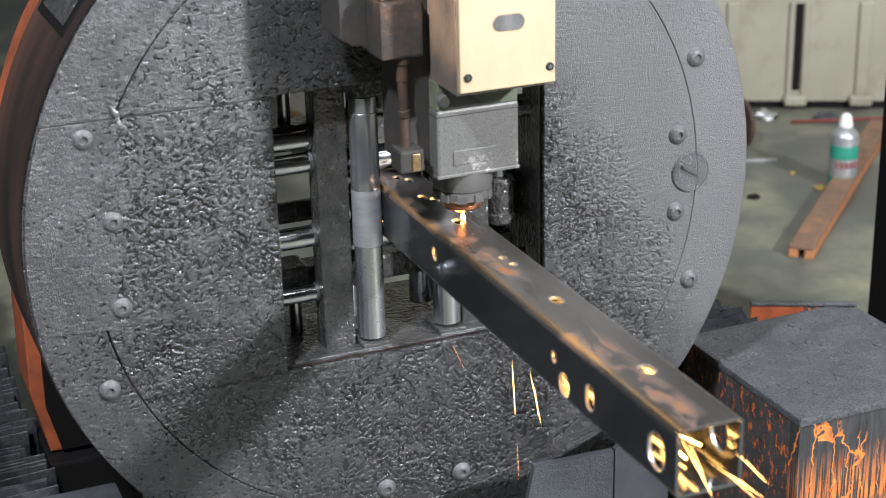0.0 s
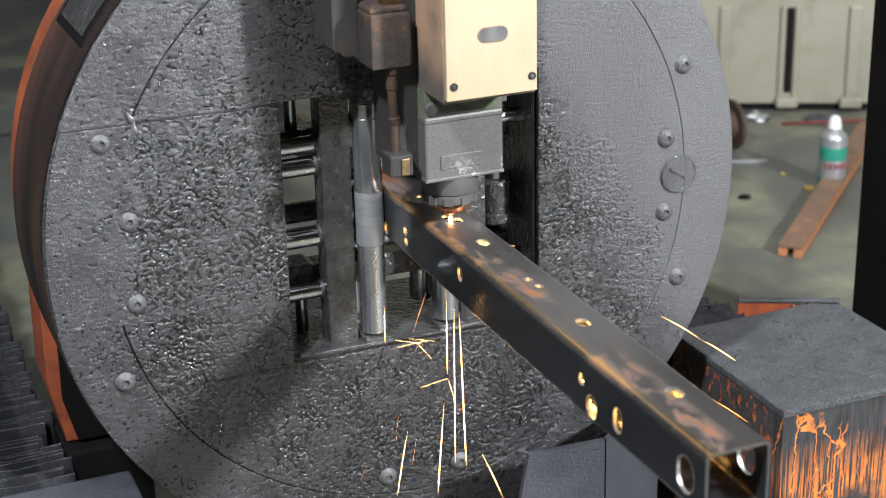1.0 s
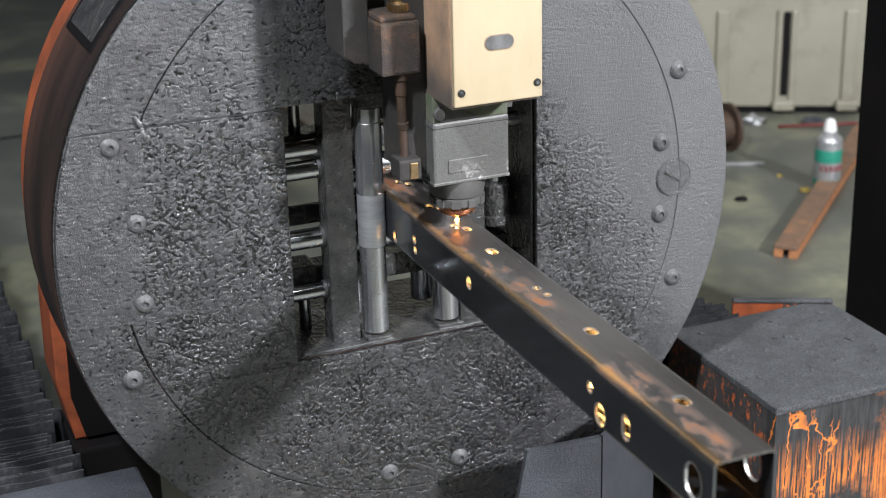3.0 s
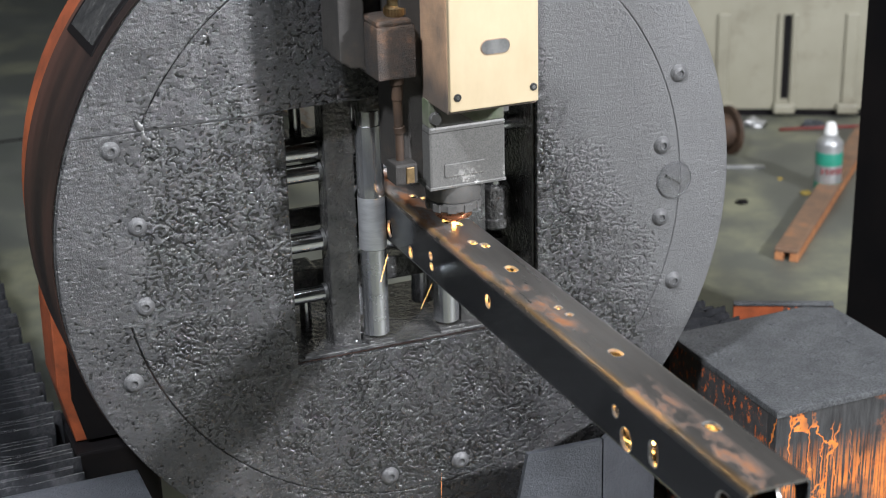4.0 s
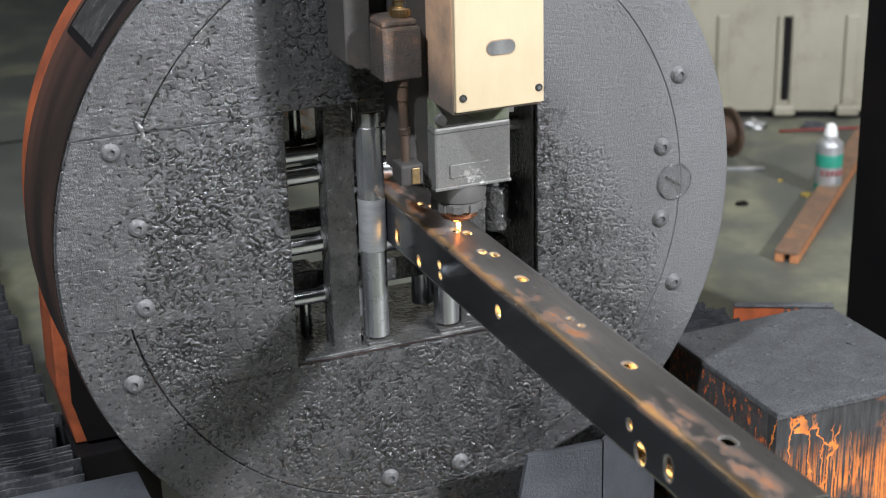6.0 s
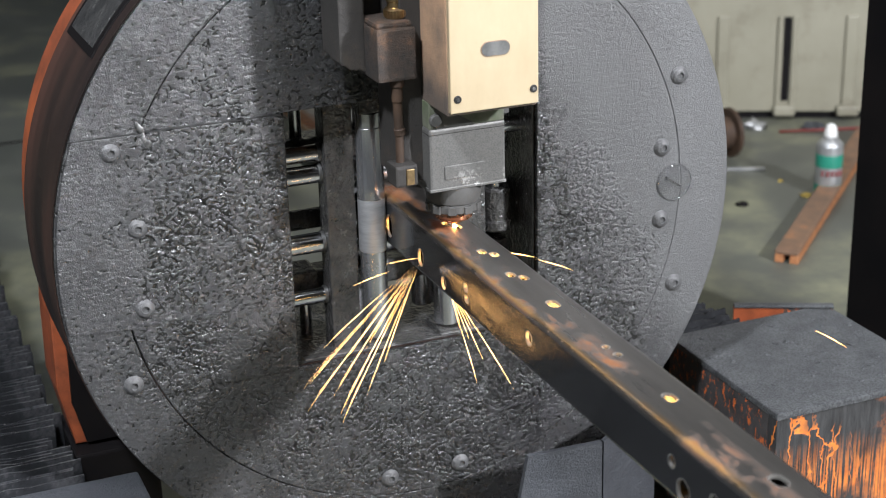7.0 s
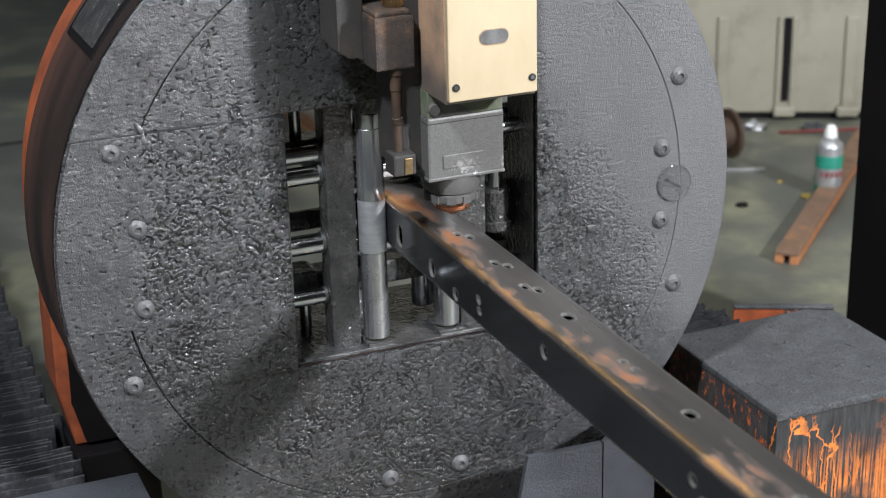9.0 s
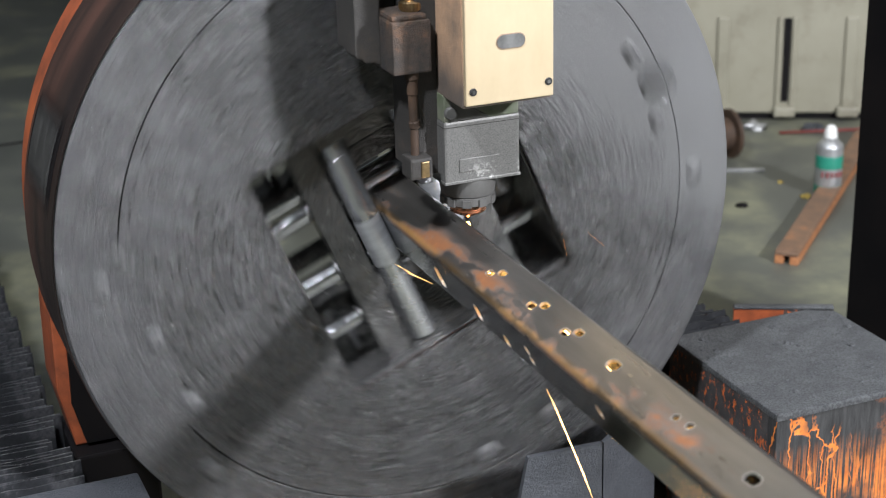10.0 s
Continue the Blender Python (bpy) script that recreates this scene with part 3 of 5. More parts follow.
def bed():
    # dusty cover blocks beside the chuck
    base = thing("bed_cover", "dust-black steel cover block with scraped orange paint", "machine cover")
    out = [(0.425, -0.143), (0.69, -0.143), (0.69, 0.108), (0.655, 0.13), (0.425, 0.13)]
    bm = bmesh.new()
    lo, hi = [bm.verts.new((x, y, -0.289)) for x, y in out], [bm.verts.new((x, y, -0.28)) for x, y in out]
    top = bm.faces.new(hi)
    for i in range(5):
        bm.faces.new((lo[i], lo[(i + 1) % 5], hi[(i + 1) % 5], hi[i]))
    bm.faces.new(list(reversed(lo)))
    bmesh.ops.bevel(bm, geom=list(top.edges), offset=0.004, segments=2, profile=0.6, affect="EDGES")
    part("top_plate", bm, "slag_dust", base)
    part("front_panel", box(bmesh.new(), 0.426, 0.69, -0.141, -0.12, FLOOR, -0.2885, 0.002), "scraped_orange", base, "orange panel with black soot runs")
    part("side_panel", box(bmesh.new(), 0.4265, 0.45, -0.12, 0.128, FLOOR, -0.2885, 0.002), "spattered_side", base, "black side spattered with orange")
    part("back_panel", box(bmesh.new(), 0.45, 0.69, 0.10, 0.128, FLOOR, -0.2885, 0.002), "black_steel", base)
    rng = random.Random(8)
    for i in range(70):
        x, y = rng.uniform(0.44, 0.68), rng.uniform(-0.13, 0.11)
        bm = bmesh.new()
        bmesh.ops.create_icosphere(bm, subdivisions=1, radius=rng.uniform(0.002, 0.007))
        for v in bm.verts:
            v.co *= rng.uniform(0.7, 1.3)
            v.co.z *= 0.35
        part("slag_crumb", bm, "slag_dust", base, pose_at=pose(x, y, -0.2798, 0, 0, rng.uniform(0, 180)))
    # flanged tray behind it
    base = thing("chip_tray", "orange painted tray with a sooty rim", "tray")
    d = Vector((0.695 - 0.565, 0.116 - 0.181, 0))
    at = pose(0.565, 0.181, 0, 0, 0, math.degrees(math.atan2(d.y, d.x)))
    part("inner_wall", box(bmesh.new(), 0, d.length * 0.5, 0.002, 0.010, FLOOR, -0.284, 0.001), "orange_paint", base, pose_at=at)
    part("inner_wall", box(bmesh.new(), d.length * 0.5, d.length, 0.002, 0.010, FLOOR, -0.284, 0.001), "spattered_side", base, "sooty end of the wall", at)
    part("rim", box(bmesh.new(), 0, d.length, 0.0, 0.012, -0.284, -0.279, 0.002), "slag_dust", base, "sooty rim", at)
    # left block
    base = thing("bed_cover", "slate grey steel cover plate beside the bellows", "machine cover")
    part("top_plate", box(bmesh.new(), -0.75, -0.348, -0.3, 0.062, -0.31, -0.28, 0.005), "slate_plate", base)
    part("front_panel", box(bmesh.new(), -0.75, -0.352, -0.296, -0.27, FLOOR, -0.3105, 0.002), "slate_plate", base)
    part("side_panel", box(bmesh.new(), -0.38, -0.352, -0.26, 0.058, FLOOR, -0.3105, 0.002), "slate_plate", base)
    # folded plate in front of the chuck's foot
    base = thing("deflector", "slate grey folded steel deflector below the tube", "deflector")
    part("face", prism(bmesh.new(), [(0.08, -0.345), (0.093, -0.281), (0.194, -0.284), (0.194, -0.52), (0.08, -0.52)], -0.107, -0.1), "slate_plate", base)
    bm = bmesh.new()
    v = [bm.verts.new(p) for p in ((0.196, -0.107, -0.284), (0.32, -0.02, -0.284), (0.32, -0.02, -0.52), (0.196, -0.107, -0.52), (0.196, -0.1, -0.284), (0.32, -0.013, -0.284), (0.32, -0.013, -0.52), (0.196, -0.1, -0.52))]
    for q in ((0, 1, 2, 3), (7, 6, 5, 4), (0, 4, 5, 1), (1, 5, 6, 2), (2, 6, 7, 3), (3, 7, 4, 0)):
        bm.faces.new([v[i] for i in q])
    part("wing", bm, "slate_plate", base, "folded-back wing")
    part("foot", box(bmesh.new(), 0.09, 0.31, -0.09, -0.01, FLOOR, -0.51, 0.002), "black_steel", base)


def bellows(side):
    base = thing("bellows", "dark folded way cover, dusty and shiny on its ridges", "bellows", "way covers")
    x0, x1 = (-0.78, -0.42) if side < 0 else (0.44, 0.545)
    y = 0.072 if side < 0 else 0.142
    rng = random.Random(5 + side)
    end = 1.6 if side < 0 else 0.5
    shared = {}
    while y < end:
        k = rng.randrange(4)
        if k not in shared:
            bm = bmesh.new()
            r2 = random.Random(30 + k)
            nx = 14
            rows = []
            for i in range(nx + 1):
                x = x0 + (x1 - x0) * i / nx + (0.013 if i == nx or i == 0 else 0.003) * r2.uniform(-1, 1)
                j = 0.0022 * r2.uniform(-1, 1)
                rows.append([bm.verts.new(p) for p in ((x, 0.0, -0.33), (x, 0.0005, -0.300 + j), (x, 0.0045, -0.2815 + j), (x, 0.0065, -0.281 + j), (x, 0.0115, -0.299 + j), (x, 0.012, -0.33))])
            for a, b in zip(rows, rows[1:]):
                for i in range(5):
                    bm.faces.new((a[i], a[i + 1], b[i + 1], b[i])).smooth = True
            bm.faces.new(rows[0][::-1])
            bm.faces.new(rows[-1])
            ob = part("fold", bm, "bellows_cloth", base)
            shared[k] = ob.data
        else:
            ob = new("fold", shared[k])
            ob.parent = base
        ob.matrix_basis = pose(rng.uniform(-0.004, 0.004), y, rng.uniform(-0.002, 0.002), rng.uniform(-1.5, 1.5), 0, 0)
        y += 0.0128
    part("rail", box(bmesh.new(), x0 + 0.01, x1 - 0.01, (0.075 if side < 0 else 0.145), end, FLOOR, -0.332, 0.002), "black_steel", base)


def housing():
    """Fixed orange casting that carries the chuck."""
    base = thing("chuck_housing", "orange painted machine housing behind the chuck, sooty", "machine housing")
    n = 96
    bm = bmesh.new()
    for y0, y1 in ((0.195, 0.285),):
        rings = []
        for y, r in ((y0, 0.372), (y0, 0.41), (y0 + 0.006, 0.416), (y1, 0.416), (y1, 0.372)):
            rings.append([bm.verts.new((r * math.cos(i * math.tau / n), y, r * math.sin(i * math.tau / n))) for i in range(n)])
        for a, b in zip(rings, rings[1:] + rings[:1]):
            for i in range(n):
                bm.faces.new((a[i], a[(i + 1) % n], b[(i + 1) % n], b[i])).smooth = True
    part("casting", bm, "orange_paint", base)
    for s in (-1, 1):
        part("pedestal", prism(bmesh.new(), [(s * 0.402, -0.04), (s * 0.412, -0.12), (s * 0.414, -0.22), (s * 0.398, -0.30), (s * 0.31, -0.30), (s * 0.31, -0.04)], 0.2, 0.28, 0.003), "orange_paint", base, "sooty orange pedestal side")
        part("skirt", prism(bmesh.new(), [(s * 0.394, -0.06), (s * 0.398, -0.24), (s * 0.385, -0.296), (s * 0.31, -0.296), (s * 0.31, -0.275), (s * 0.372, -0.215), (s * 0.372, -0.06)], 0.192, 0.2), "black_steel", base, "black sooty skirt")
        part("foot", box(bmesh.new(), min(s * 0.30, s * 0.405), max(s * 0.30, s * 0.405), 0.17, 0.30, FLOOR, -0.302, 0.004), "black_steel", base, "black foot")


# ---- chuck ----


def chuck():
    base = thing("rotary_chuck", "round black crackle-painted tube chuck with a square opening", "chuck")
    n = 144

    def loft(r0, r1, y0, y1, square=False, bevel=0.0):
        bm = bmesh.new()
        ro, ri, ko, ki, rim = [], [], [], [], []
        for i in range(n):
            a = i * math.tau / n
            c, s = math.cos(a), math.sin(a)
            q = HALF / max(abs(c), abs(s)) if square else r0
            for lst, r, y in ((ri, q, y0), (ro, r1 - bevel, y0), (rim, r1, y0 + bevel), (ko, r1, y1), (ki, q, y1)):
                lst.append(bm.verts.new((r * c, y, r * s)))
        for i in range(n):
            j = (i + 1) % n
            for a, b in ((ri, ro), (ro, rim), (rim, ko), (ko, ki), (ki, ri)):
                bm.faces.new((a[i], a[j], b[j], b[i]))
        return bm

    part("body", loft(0, R_OUT - 0.0005, 0.008, 0.19, True), "rim_black", base, "black rim rubbed brown")
    ang = np.linspace(0, math.tau, 2300, endpoint=False)
    ca, sa = np.cos(ang), np.sin(ang)
    inside = HALF / np.maximum(np.abs(ca), np.abs(sa))
    k = np.linspace(0, 1, 180)[:, None]
    r = inside * (1 - k) + (R_IN - 0.0007) * k
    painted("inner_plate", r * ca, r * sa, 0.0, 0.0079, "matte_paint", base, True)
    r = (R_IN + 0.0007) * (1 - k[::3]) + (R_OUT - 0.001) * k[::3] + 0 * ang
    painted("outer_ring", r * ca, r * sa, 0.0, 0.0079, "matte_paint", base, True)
    # left cover plate, bridging the groove with its tongue
    gz = np.linspace(-0.157, 0.1555, 300)[:, None]
    limit = 0.3555 + (0.4245 - 0.3555) * ease(-0.070, -0.064, gz)
    k = np.linspace(0, 1, 260)[None, :]
    gx = -np.sqrt(limit ** 2 - gz ** 2) * (1 - k) - HALF * k
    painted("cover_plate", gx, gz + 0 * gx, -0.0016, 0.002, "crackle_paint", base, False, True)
    rng = random.Random(8)
    bm = bmesh.new()
    line = [(-0.160 - 0.238 * i / 40, 0.1565 + 0.0007 * rng.uniform(-1, 1), 0.0009 * rng.uniform(0.4, 1.2)) for i in range(41)]
    prism(bm, [(x, z - w) for x, z, w in line] + [(x, z + w) for x, z, w in line[::-1]], -0.0012, 0.001)
    part("joint", bm, "dark_hole", base, "dark ragged joint over the cover plate")
    bm = bmesh.new()
    for i in range(9):
        k = rng.uniform(0.002, 0.0042)
        bmesh.ops.create_icosphere(bm, subdivisions=2, radius=k, matrix=Matrix.Translation((-0.3165 - 0.003 * rng.random() + 0.0012 * (i - 4), -0.0008, 0.158 - 0.0036 * (i - 4) * (1 if i > 3 else 0.6))) @ Matrix.Diagonal((1, 0.55, 1.3, 1)))
    part("weld_bead", bm, "bolt_steel", base, "lumpy bright weld bead")
    part("filled_joint", prism(bmesh.new(), arc(0.3585, -70, 74, 60) + arc(0.3555, 74, -70, 60), 0.0007, 0.007), "matte_paint", base, "shallow joint filled with paint")
    # bolts
    shared = None
    for mid, off, r in ((0, 8.2, 0.334), (0, -8.2, 0.334), (180, 8.2, 0.336), (180, -8.2, 0.336), (270, 8.2, 0.334), (270, -8.2, 0.334), (90, 8.2, 0.334), (90, -8.2, 0.334), (0, 21.4, 0.378), (0, -21.4, 0.378), (180, 21.4, 0.38), (180, -21.4, 0.38)):
        a = radians(mid + off)
        at = Matrix.Translation((r * math.cos(a), 0, r * math.sin(a))) @ pose(0, 0, 0, 0, mid * 0.7 + off * 3, 0) @ Matrix.Diagonal((1, 0.8, 1, 1))
        if shared is None:
            bm = turned(bmesh.new(), [(0.0, 0.0117), (0.002, 0.0117), (0.003, 0.0106), (0.0055, 0.0093), (0.0074, 0.0068), (0.0079, 0.0043)], (0, 0.001, 0), (0, -1, 0), 24, False)
            turned(bm, [(0.0079, 0.0043), (0.0050, 0.0038), (0.0049, 0.0001)], (0, 0.001, 0), (0, -1, 0), 24, False)
            ob = part("bolt", bm, "dusty_bolt", base, "button-head bolt with a socket", at)
            shared = ob.data
        else:
            ob = new("bolt", shared)
            ob.parent = base
            ob.matrix_basis = at
    cap = part("sight_cap", turned(bmesh.new(), [(-0.001, 0.0245), (0.0018, 0.0245), (0.0034, 0.0230), (0.0020, 0.0212), (0.0046, 0.013), (0.0054, 0.0005)], (0.349, 0, 0.0), (0.349, -1, 0.0), 40), "clear_resin", base, "glossy round sight cap")
    part("crack", box(bmesh.new(), -0.012, 0.012, -0.0062, -0.003, -0.001, 0.001), "greasy_black", cap, "dark line across", pose(0.345, 0, 0.002, 0, 35, 0))
    # access pocket on the rim
    k = 8
    for name, mat, lift, a0, a1, y0, y1 in (("pocket_frame", "black_steel", 0.0016, 133.5, 146.5, 0.03, 0.172), ("access_plate", "greasy_black", 0.0030, 134.8, 145.2, 0.042, 0.160)):
        bm = bmesh.new()
        g = [[bm.verts.new((r * math.cos(radians(a0 + (a1 - a0) * i / k)), y, r * math.sin(radians(a0 + (a1 - a0) * i / k)))) for i in range(k + 1)] for r, y in ((R_OUT - 0.004, y0), (R_OUT + lift, y0 + 0.002), (R_OUT + lift, y1 - 0.002), (R_OUT - 0.004, y1))]
        for a, b in zip(g, g[1:]):
            for i in range(k):
                bm.faces.new((a[i], a[i + 1], b[i + 1], b[i]))
        part(name, bm, mat, base, "dirty grey access plate in the rim" if lift > 0.002 else "black frame of the access plate")
    # roller carriages, two upright and two lying
    for s in (-1, 1):
        bar = part("carriage", box(bmesh.new(), min(s * 0.066, s * 0.102), max(s * 0.066, s * 0.102), 0.03, 0.062, -0.17, 0.158, 0.003), "greasy_black", base, "greasy black roller carriage")
        for z, r in ((0.090, 0.0098), (0.064, 0.0112), (-0.022, 0.0122), (-0.09, 0.0098)):
            if s > 0 and abs(z) < 0.08:
                continue
            part("guide_rod", rod(bmesh.new(), (s * 0.098, 0.05, z), (s * 0.165, 0.05, z), r), "chrome", base)
            if s < 0:
                part("collar", rod(bmesh.new(), (s * 0.1005, 0.05, z), (s * 0.107, 0.05, z), r * 1.12, 20, 0.002), "bolt_steel", base)
        roll = turned(bmesh.new(), [(0, 0.013), (0.002, 0.0158), (0.17, 0.0158), (0.178, 0.0164), (0.2, 0.0164), (0.201, 0.0160), (0.266, 0.0160), (0.267, 0.0152), (0.284, 0.0152), (0.285, 0.013)], (s * 0.0465, 0.03, -0.147), (s * 0.0465, 0.03, 1), 36)
        part("roller", roll, "worn_steel", base, "worn steel roller")
        band = turned(bmesh.new(), [(0.0, 0.0157), (0.0012, 0.0166), (0.066, 0.0166), (0.068, 0.0157)], (s * 0.0465, 0.03, -0.035), (s * 0.0465, 0.03, 1), 36)
        part("wear_band", band, "brushed_steel", base, "pale worn band on the roller")
        for z0, z1 in ((-0.17, -0.149), (0.139, 0.158)):
            part("bearing", box(bmesh.new(), s * 0.0465 - 0.017, s * 0.0465 + 0.017, 0.012, 0.062, z0, z1, 0.002), "greasy_black", base)
        part("rear_roller", rod(bmesh.new(), (s * 0.0465, 0.11, -0.15), (s * 0.0465, 0.11, 0.15), 0.0145), "worn_steel", base)
        part("lying_roller", rod(bmesh.new(), (-0.06, 0.085, s * 0.0465), (0.06, 0.085, s * 0.0465), 0.0155), "chrome", base, "bright lying roller")
        part("lying_carriage", box(bmesh.new(), -0.13, 0.13, 0.075, 0.11, min(s * 0.07, s * 0.1), max(s * 0.07, s * 0.1), 0.003), "greasy_black", base)
        for z0, z1 in ((-0.165, -0.099), (0.099, 0.165)):
            part("upright_rod", rod(bmesh.new(), (s * 0.118, 0.088, z0), (s * 0.118, 0.088, z1), 0.0075), "chrome", base)
        part("rear_rod", rod(bmesh.new(), (s * 0.06, 0.092, -0.006), (s * 0.165, 0.092, -0.006), 0.0125), "greasy_black", base, "greasy dark guide rod")
        part("end_block", box(bmesh.new(), min(s * 0.104, s * 0.150), max(s * 0.104, s * 0.150), 0.068, 0.115, -0.103, -0.066, 0.004), "greasy_black", base)
        part("end_block", box(bmesh.new(), min(s * 0.104, s * 0.150), max(s * 0.104, s * 0.150), 0.068, 0.115, 0.072, 0.101, 0.004), "greasy_black", base)
    sleeve = part("sleeve", turned(bmesh.new(), [(0, 0.019), (0.003, 0.0215), (0.012, 0.0215), (0.014, 0.0185), (0.052, 0.0185), (0.055, 0.016)], (0.128, 0.06, -0.045), (0.128, 0.06, 1), 32), "greasy_black", base, "greasy black sleeve")
    part("sleeve_rod", turned(bmesh.new(), [(0, 0.0098), (0.03, 0.0098), (0.031, 0.0085), (0.036, 0.0085), (0.037, 0.0098), (0.09, 0.0098)], (0.128, 0.06, 0.008), (0.128, 0.06, 1), 28), "chrome", sleeve, "bright rod in the sleeve")
    part("sleeve_head", turned(bmesh.new(), [(0, 0.016), (0.003, 0.019), (0.05, 0.019), (0.052, 0.017)], (0.128, 0.06, 0.058), (0.128, 0.06, 1), 6), "greasy_black", sleeve)
    for s in (-1, 1):
        part("bracket", box(bmesh.new(), min(s * 0.095, s * 0.135), max(s * 0.095, s * 0.135), 0.012, 0.07, -0.166, -0.155, 0.002), "bolt_steel", base)
        part("seat_strip", box(bmesh.new(), min(s * 0.03, s * 0.145), max(s * 0.03, s * 0.145), 0.01, 0.02, -0.159, -0.153, 0.001), "bolt_steel", base)
    for nm, bx in (("bottom_liner", (-0.157, 0.157, 0.0083, 0.188, -0.1575, -0.1545)), ("side_liner", (0.1545, 0.1575, 0.0083, 0.188, -0.154, 0.157)), ("side_liner", (-0.1575, -0.1545, 0.0083, 0.188, -0.154, 0.157))):
        part(nm, box(bmesh.new(), *bx, 0.001), "greasy_black", base, "greasy black lining of the opening")
    part("top_bar", box(bmesh.new(), -0.0285, 0.0285, 0.03, 0.07, 0.118, 0.1575, 0.003), "greasy_black", base)
    part("back_bar", box(bmesh.new(), 0.055, 0.157, 0.10, 0.14, -0.062, -0.020, 0.005), "greasy_black", base)
    return base


# ---- tube ----


def tube():
    """Square tube 60 x 60 x 3 with cut holes; its origin lies at the second hole of the top face."""
    w, t, y0, y1 = 0.03, 0.003, -0.270, 2.2

    def ring(h, r, k=12):
        pts = []
        for cx, cz, a0 in ((h - r, h - r, 0), (-(h - r), h - r, 90), (-(h - r), -(h - r), 180), (h - r, -(h - r), 270)):
            pts += [(cx + r * math.cos(radians(a0 + 90 * i / k)), cz + r * math.sin(radians(a0 + 90 * i / k))) for i in range(k + 1)]
        return pts

    bm = bmesh.new()
    loops = []
    for pts, y in ((ring(w, 0.006), y0), (ring(w, 0.006), y1), (ring(w - t, 0.003), y1), (ring(w - t, 0.003), y0)):
        loops.append([bm.verts.new((x, y, z)) for x, z in pts])
    m = len(loops[0])
    for a, b in zip(loops, loops[1:] + loops[:1]):
        for i in range(m):
            bm.faces.new((a[i], a[(i + 1) % m], b[(i + 1) % m], b[i]))
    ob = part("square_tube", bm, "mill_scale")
    cut = bmesh.new()

    def cutter(face, v, u, length, height):
        """A rounded slot through one wall: v along the tube, u across the face."""
        k = 7
        a, b = length / 2, height / 2
        r = min(a, b)
        pts = []
        for cx, cy, s in ((a - r, b - r, 0), (-(a - r), b - r, 90), (-(a - r), -(b - r), 180), (a - r, -(b - r), 270)):
            pts += [(cx + r * math.cos(radians(s + 90 * i / k)), cy + r * math.sin(radians(s + 90 * i / k))) for i in range(k + 1)]
        clean = []
        for p in pts:
            if not clean or (abs(p[0] - clean[-1][0]) + abs(p[1] - clean[-1][1])) > 1e-6:
                clean.append(p)
        if abs(clean[0][0] - clean[-1][0]) + abs(clean[0][1] - clean[-1][1]) < 1e-6:
            clean.pop()
        face_at = {"top": 0.0302, "left": -0.0302, "right": 0.0302}[face]
        rim = bmesh.new()
        inner, outer = [], []
        for p, q in clean:
            f = 1 + 0.0009 / max(1e-4, math.hypot(p, q))
            for lst, k2 in ((inner, 1.0), (outer, f)):
                lst.append(rim.verts.new((u + q * k2, v + p * k2, face_at) if face == "top" else (face_at, v + p * k2, u + q * k2)))
        for i in range(len(clean)):
            j = (i + 1) % len(clean)
            rim.faces.new((inner[i], inner[j], outer[j], outer[i]))
        part("cut_rim", rim, "cut_edge", ob, "bright burred cut edge")
        lo, hi = {"top": (0.02, 0.04), "left": (-0.04, -0.02), "right": (0.02, 0.04)}[face]
        rings = []
        for d in (lo, hi):
            rings.append([cut.verts.new((u + q, v + p, d) if face == "top" else (d, v + p, u + q)) for p, q in clean])
        n = len(clean)
        for i in range(n):
            cut.faces.new((rings[0][i], rings[0][(i + 1) % n], rings[1][(i + 1) % n], rings[1][i]))
        cut.faces.new(rings[0][::-1])
        cut.faces.new(rings[1])

    for v, u, l, h in ((-0.164, 0.004, 0.02, 0.012), (0.0, 0.002, 0.018, 0.011), (0.098, 0.004, 0.009, 0.007), (0.118, 0.002, 0.009, 0.007), (0.232, 0.004, 0.019, 0.011),
                       (0.307, 0.0075, 0.015, 0.0085), (0.321, -0.001, 0.015, 0.0085), (0.381, 0.0075, 0.015, 0.0085), (0.395, -0.001, 0.015, 0.0085), (0.479, 0.0065, 0.015, 0.008), (0.493, -0.002, 0.014, 0.0075)):
        cutter("top", v, u, l, h)
    for v, u, l, h in ((-0.240, -0.002, 0.026, 0.032), (-0.127, -0.006, 0.015, 0.024), (-0.079, -0.015, 0.02, 0.022), (-0.059, 0.004, 0.010, 0.011), (0.217, 0.005, 0.012, 0.014),
                       (0.373, 0.001, 0.010, 0.009), (0.371, -0.011, 0.010, 0.008), (0.435, -0.016, 0.012, 0.014), (0.502, -0.009, 0.015, 0.02), (0.601, -0.003, 0.018, 0.027)):
        cutter("left", v, u, l, h)
    cutter("right", -0.240, 0.002, 0.026, 0.032)
    bmesh.ops.recalc_face_normals(cut, faces=cut.faces[:])
    me = bpy.data.meshes.new("cutter")
    cut.to_mesh(me)
    cut.free()
    me.materials.append(MATS["cut_edge"])
    tool = new("cutter", me)
    mod = ob.modifiers.new("cut", "BOOLEAN")
    mod.object, mod.operation, mod.solver = tool, "DIFFERENCE", "EXACT"
    mod.material_mode = "TRANSFER"
    made = bpy.data.meshes.new_from_object(ob.evaluated_get(bpy.context.evaluated_depsgraph_get()))
    ob.modifiers.clear()
    ob.data = made
    bpy.data.objects.remove(tool)
    return tagged(ob, "long square steel tube, grey mill scale with rust and cut holes", "steel tube")


# ---- cutting head ----


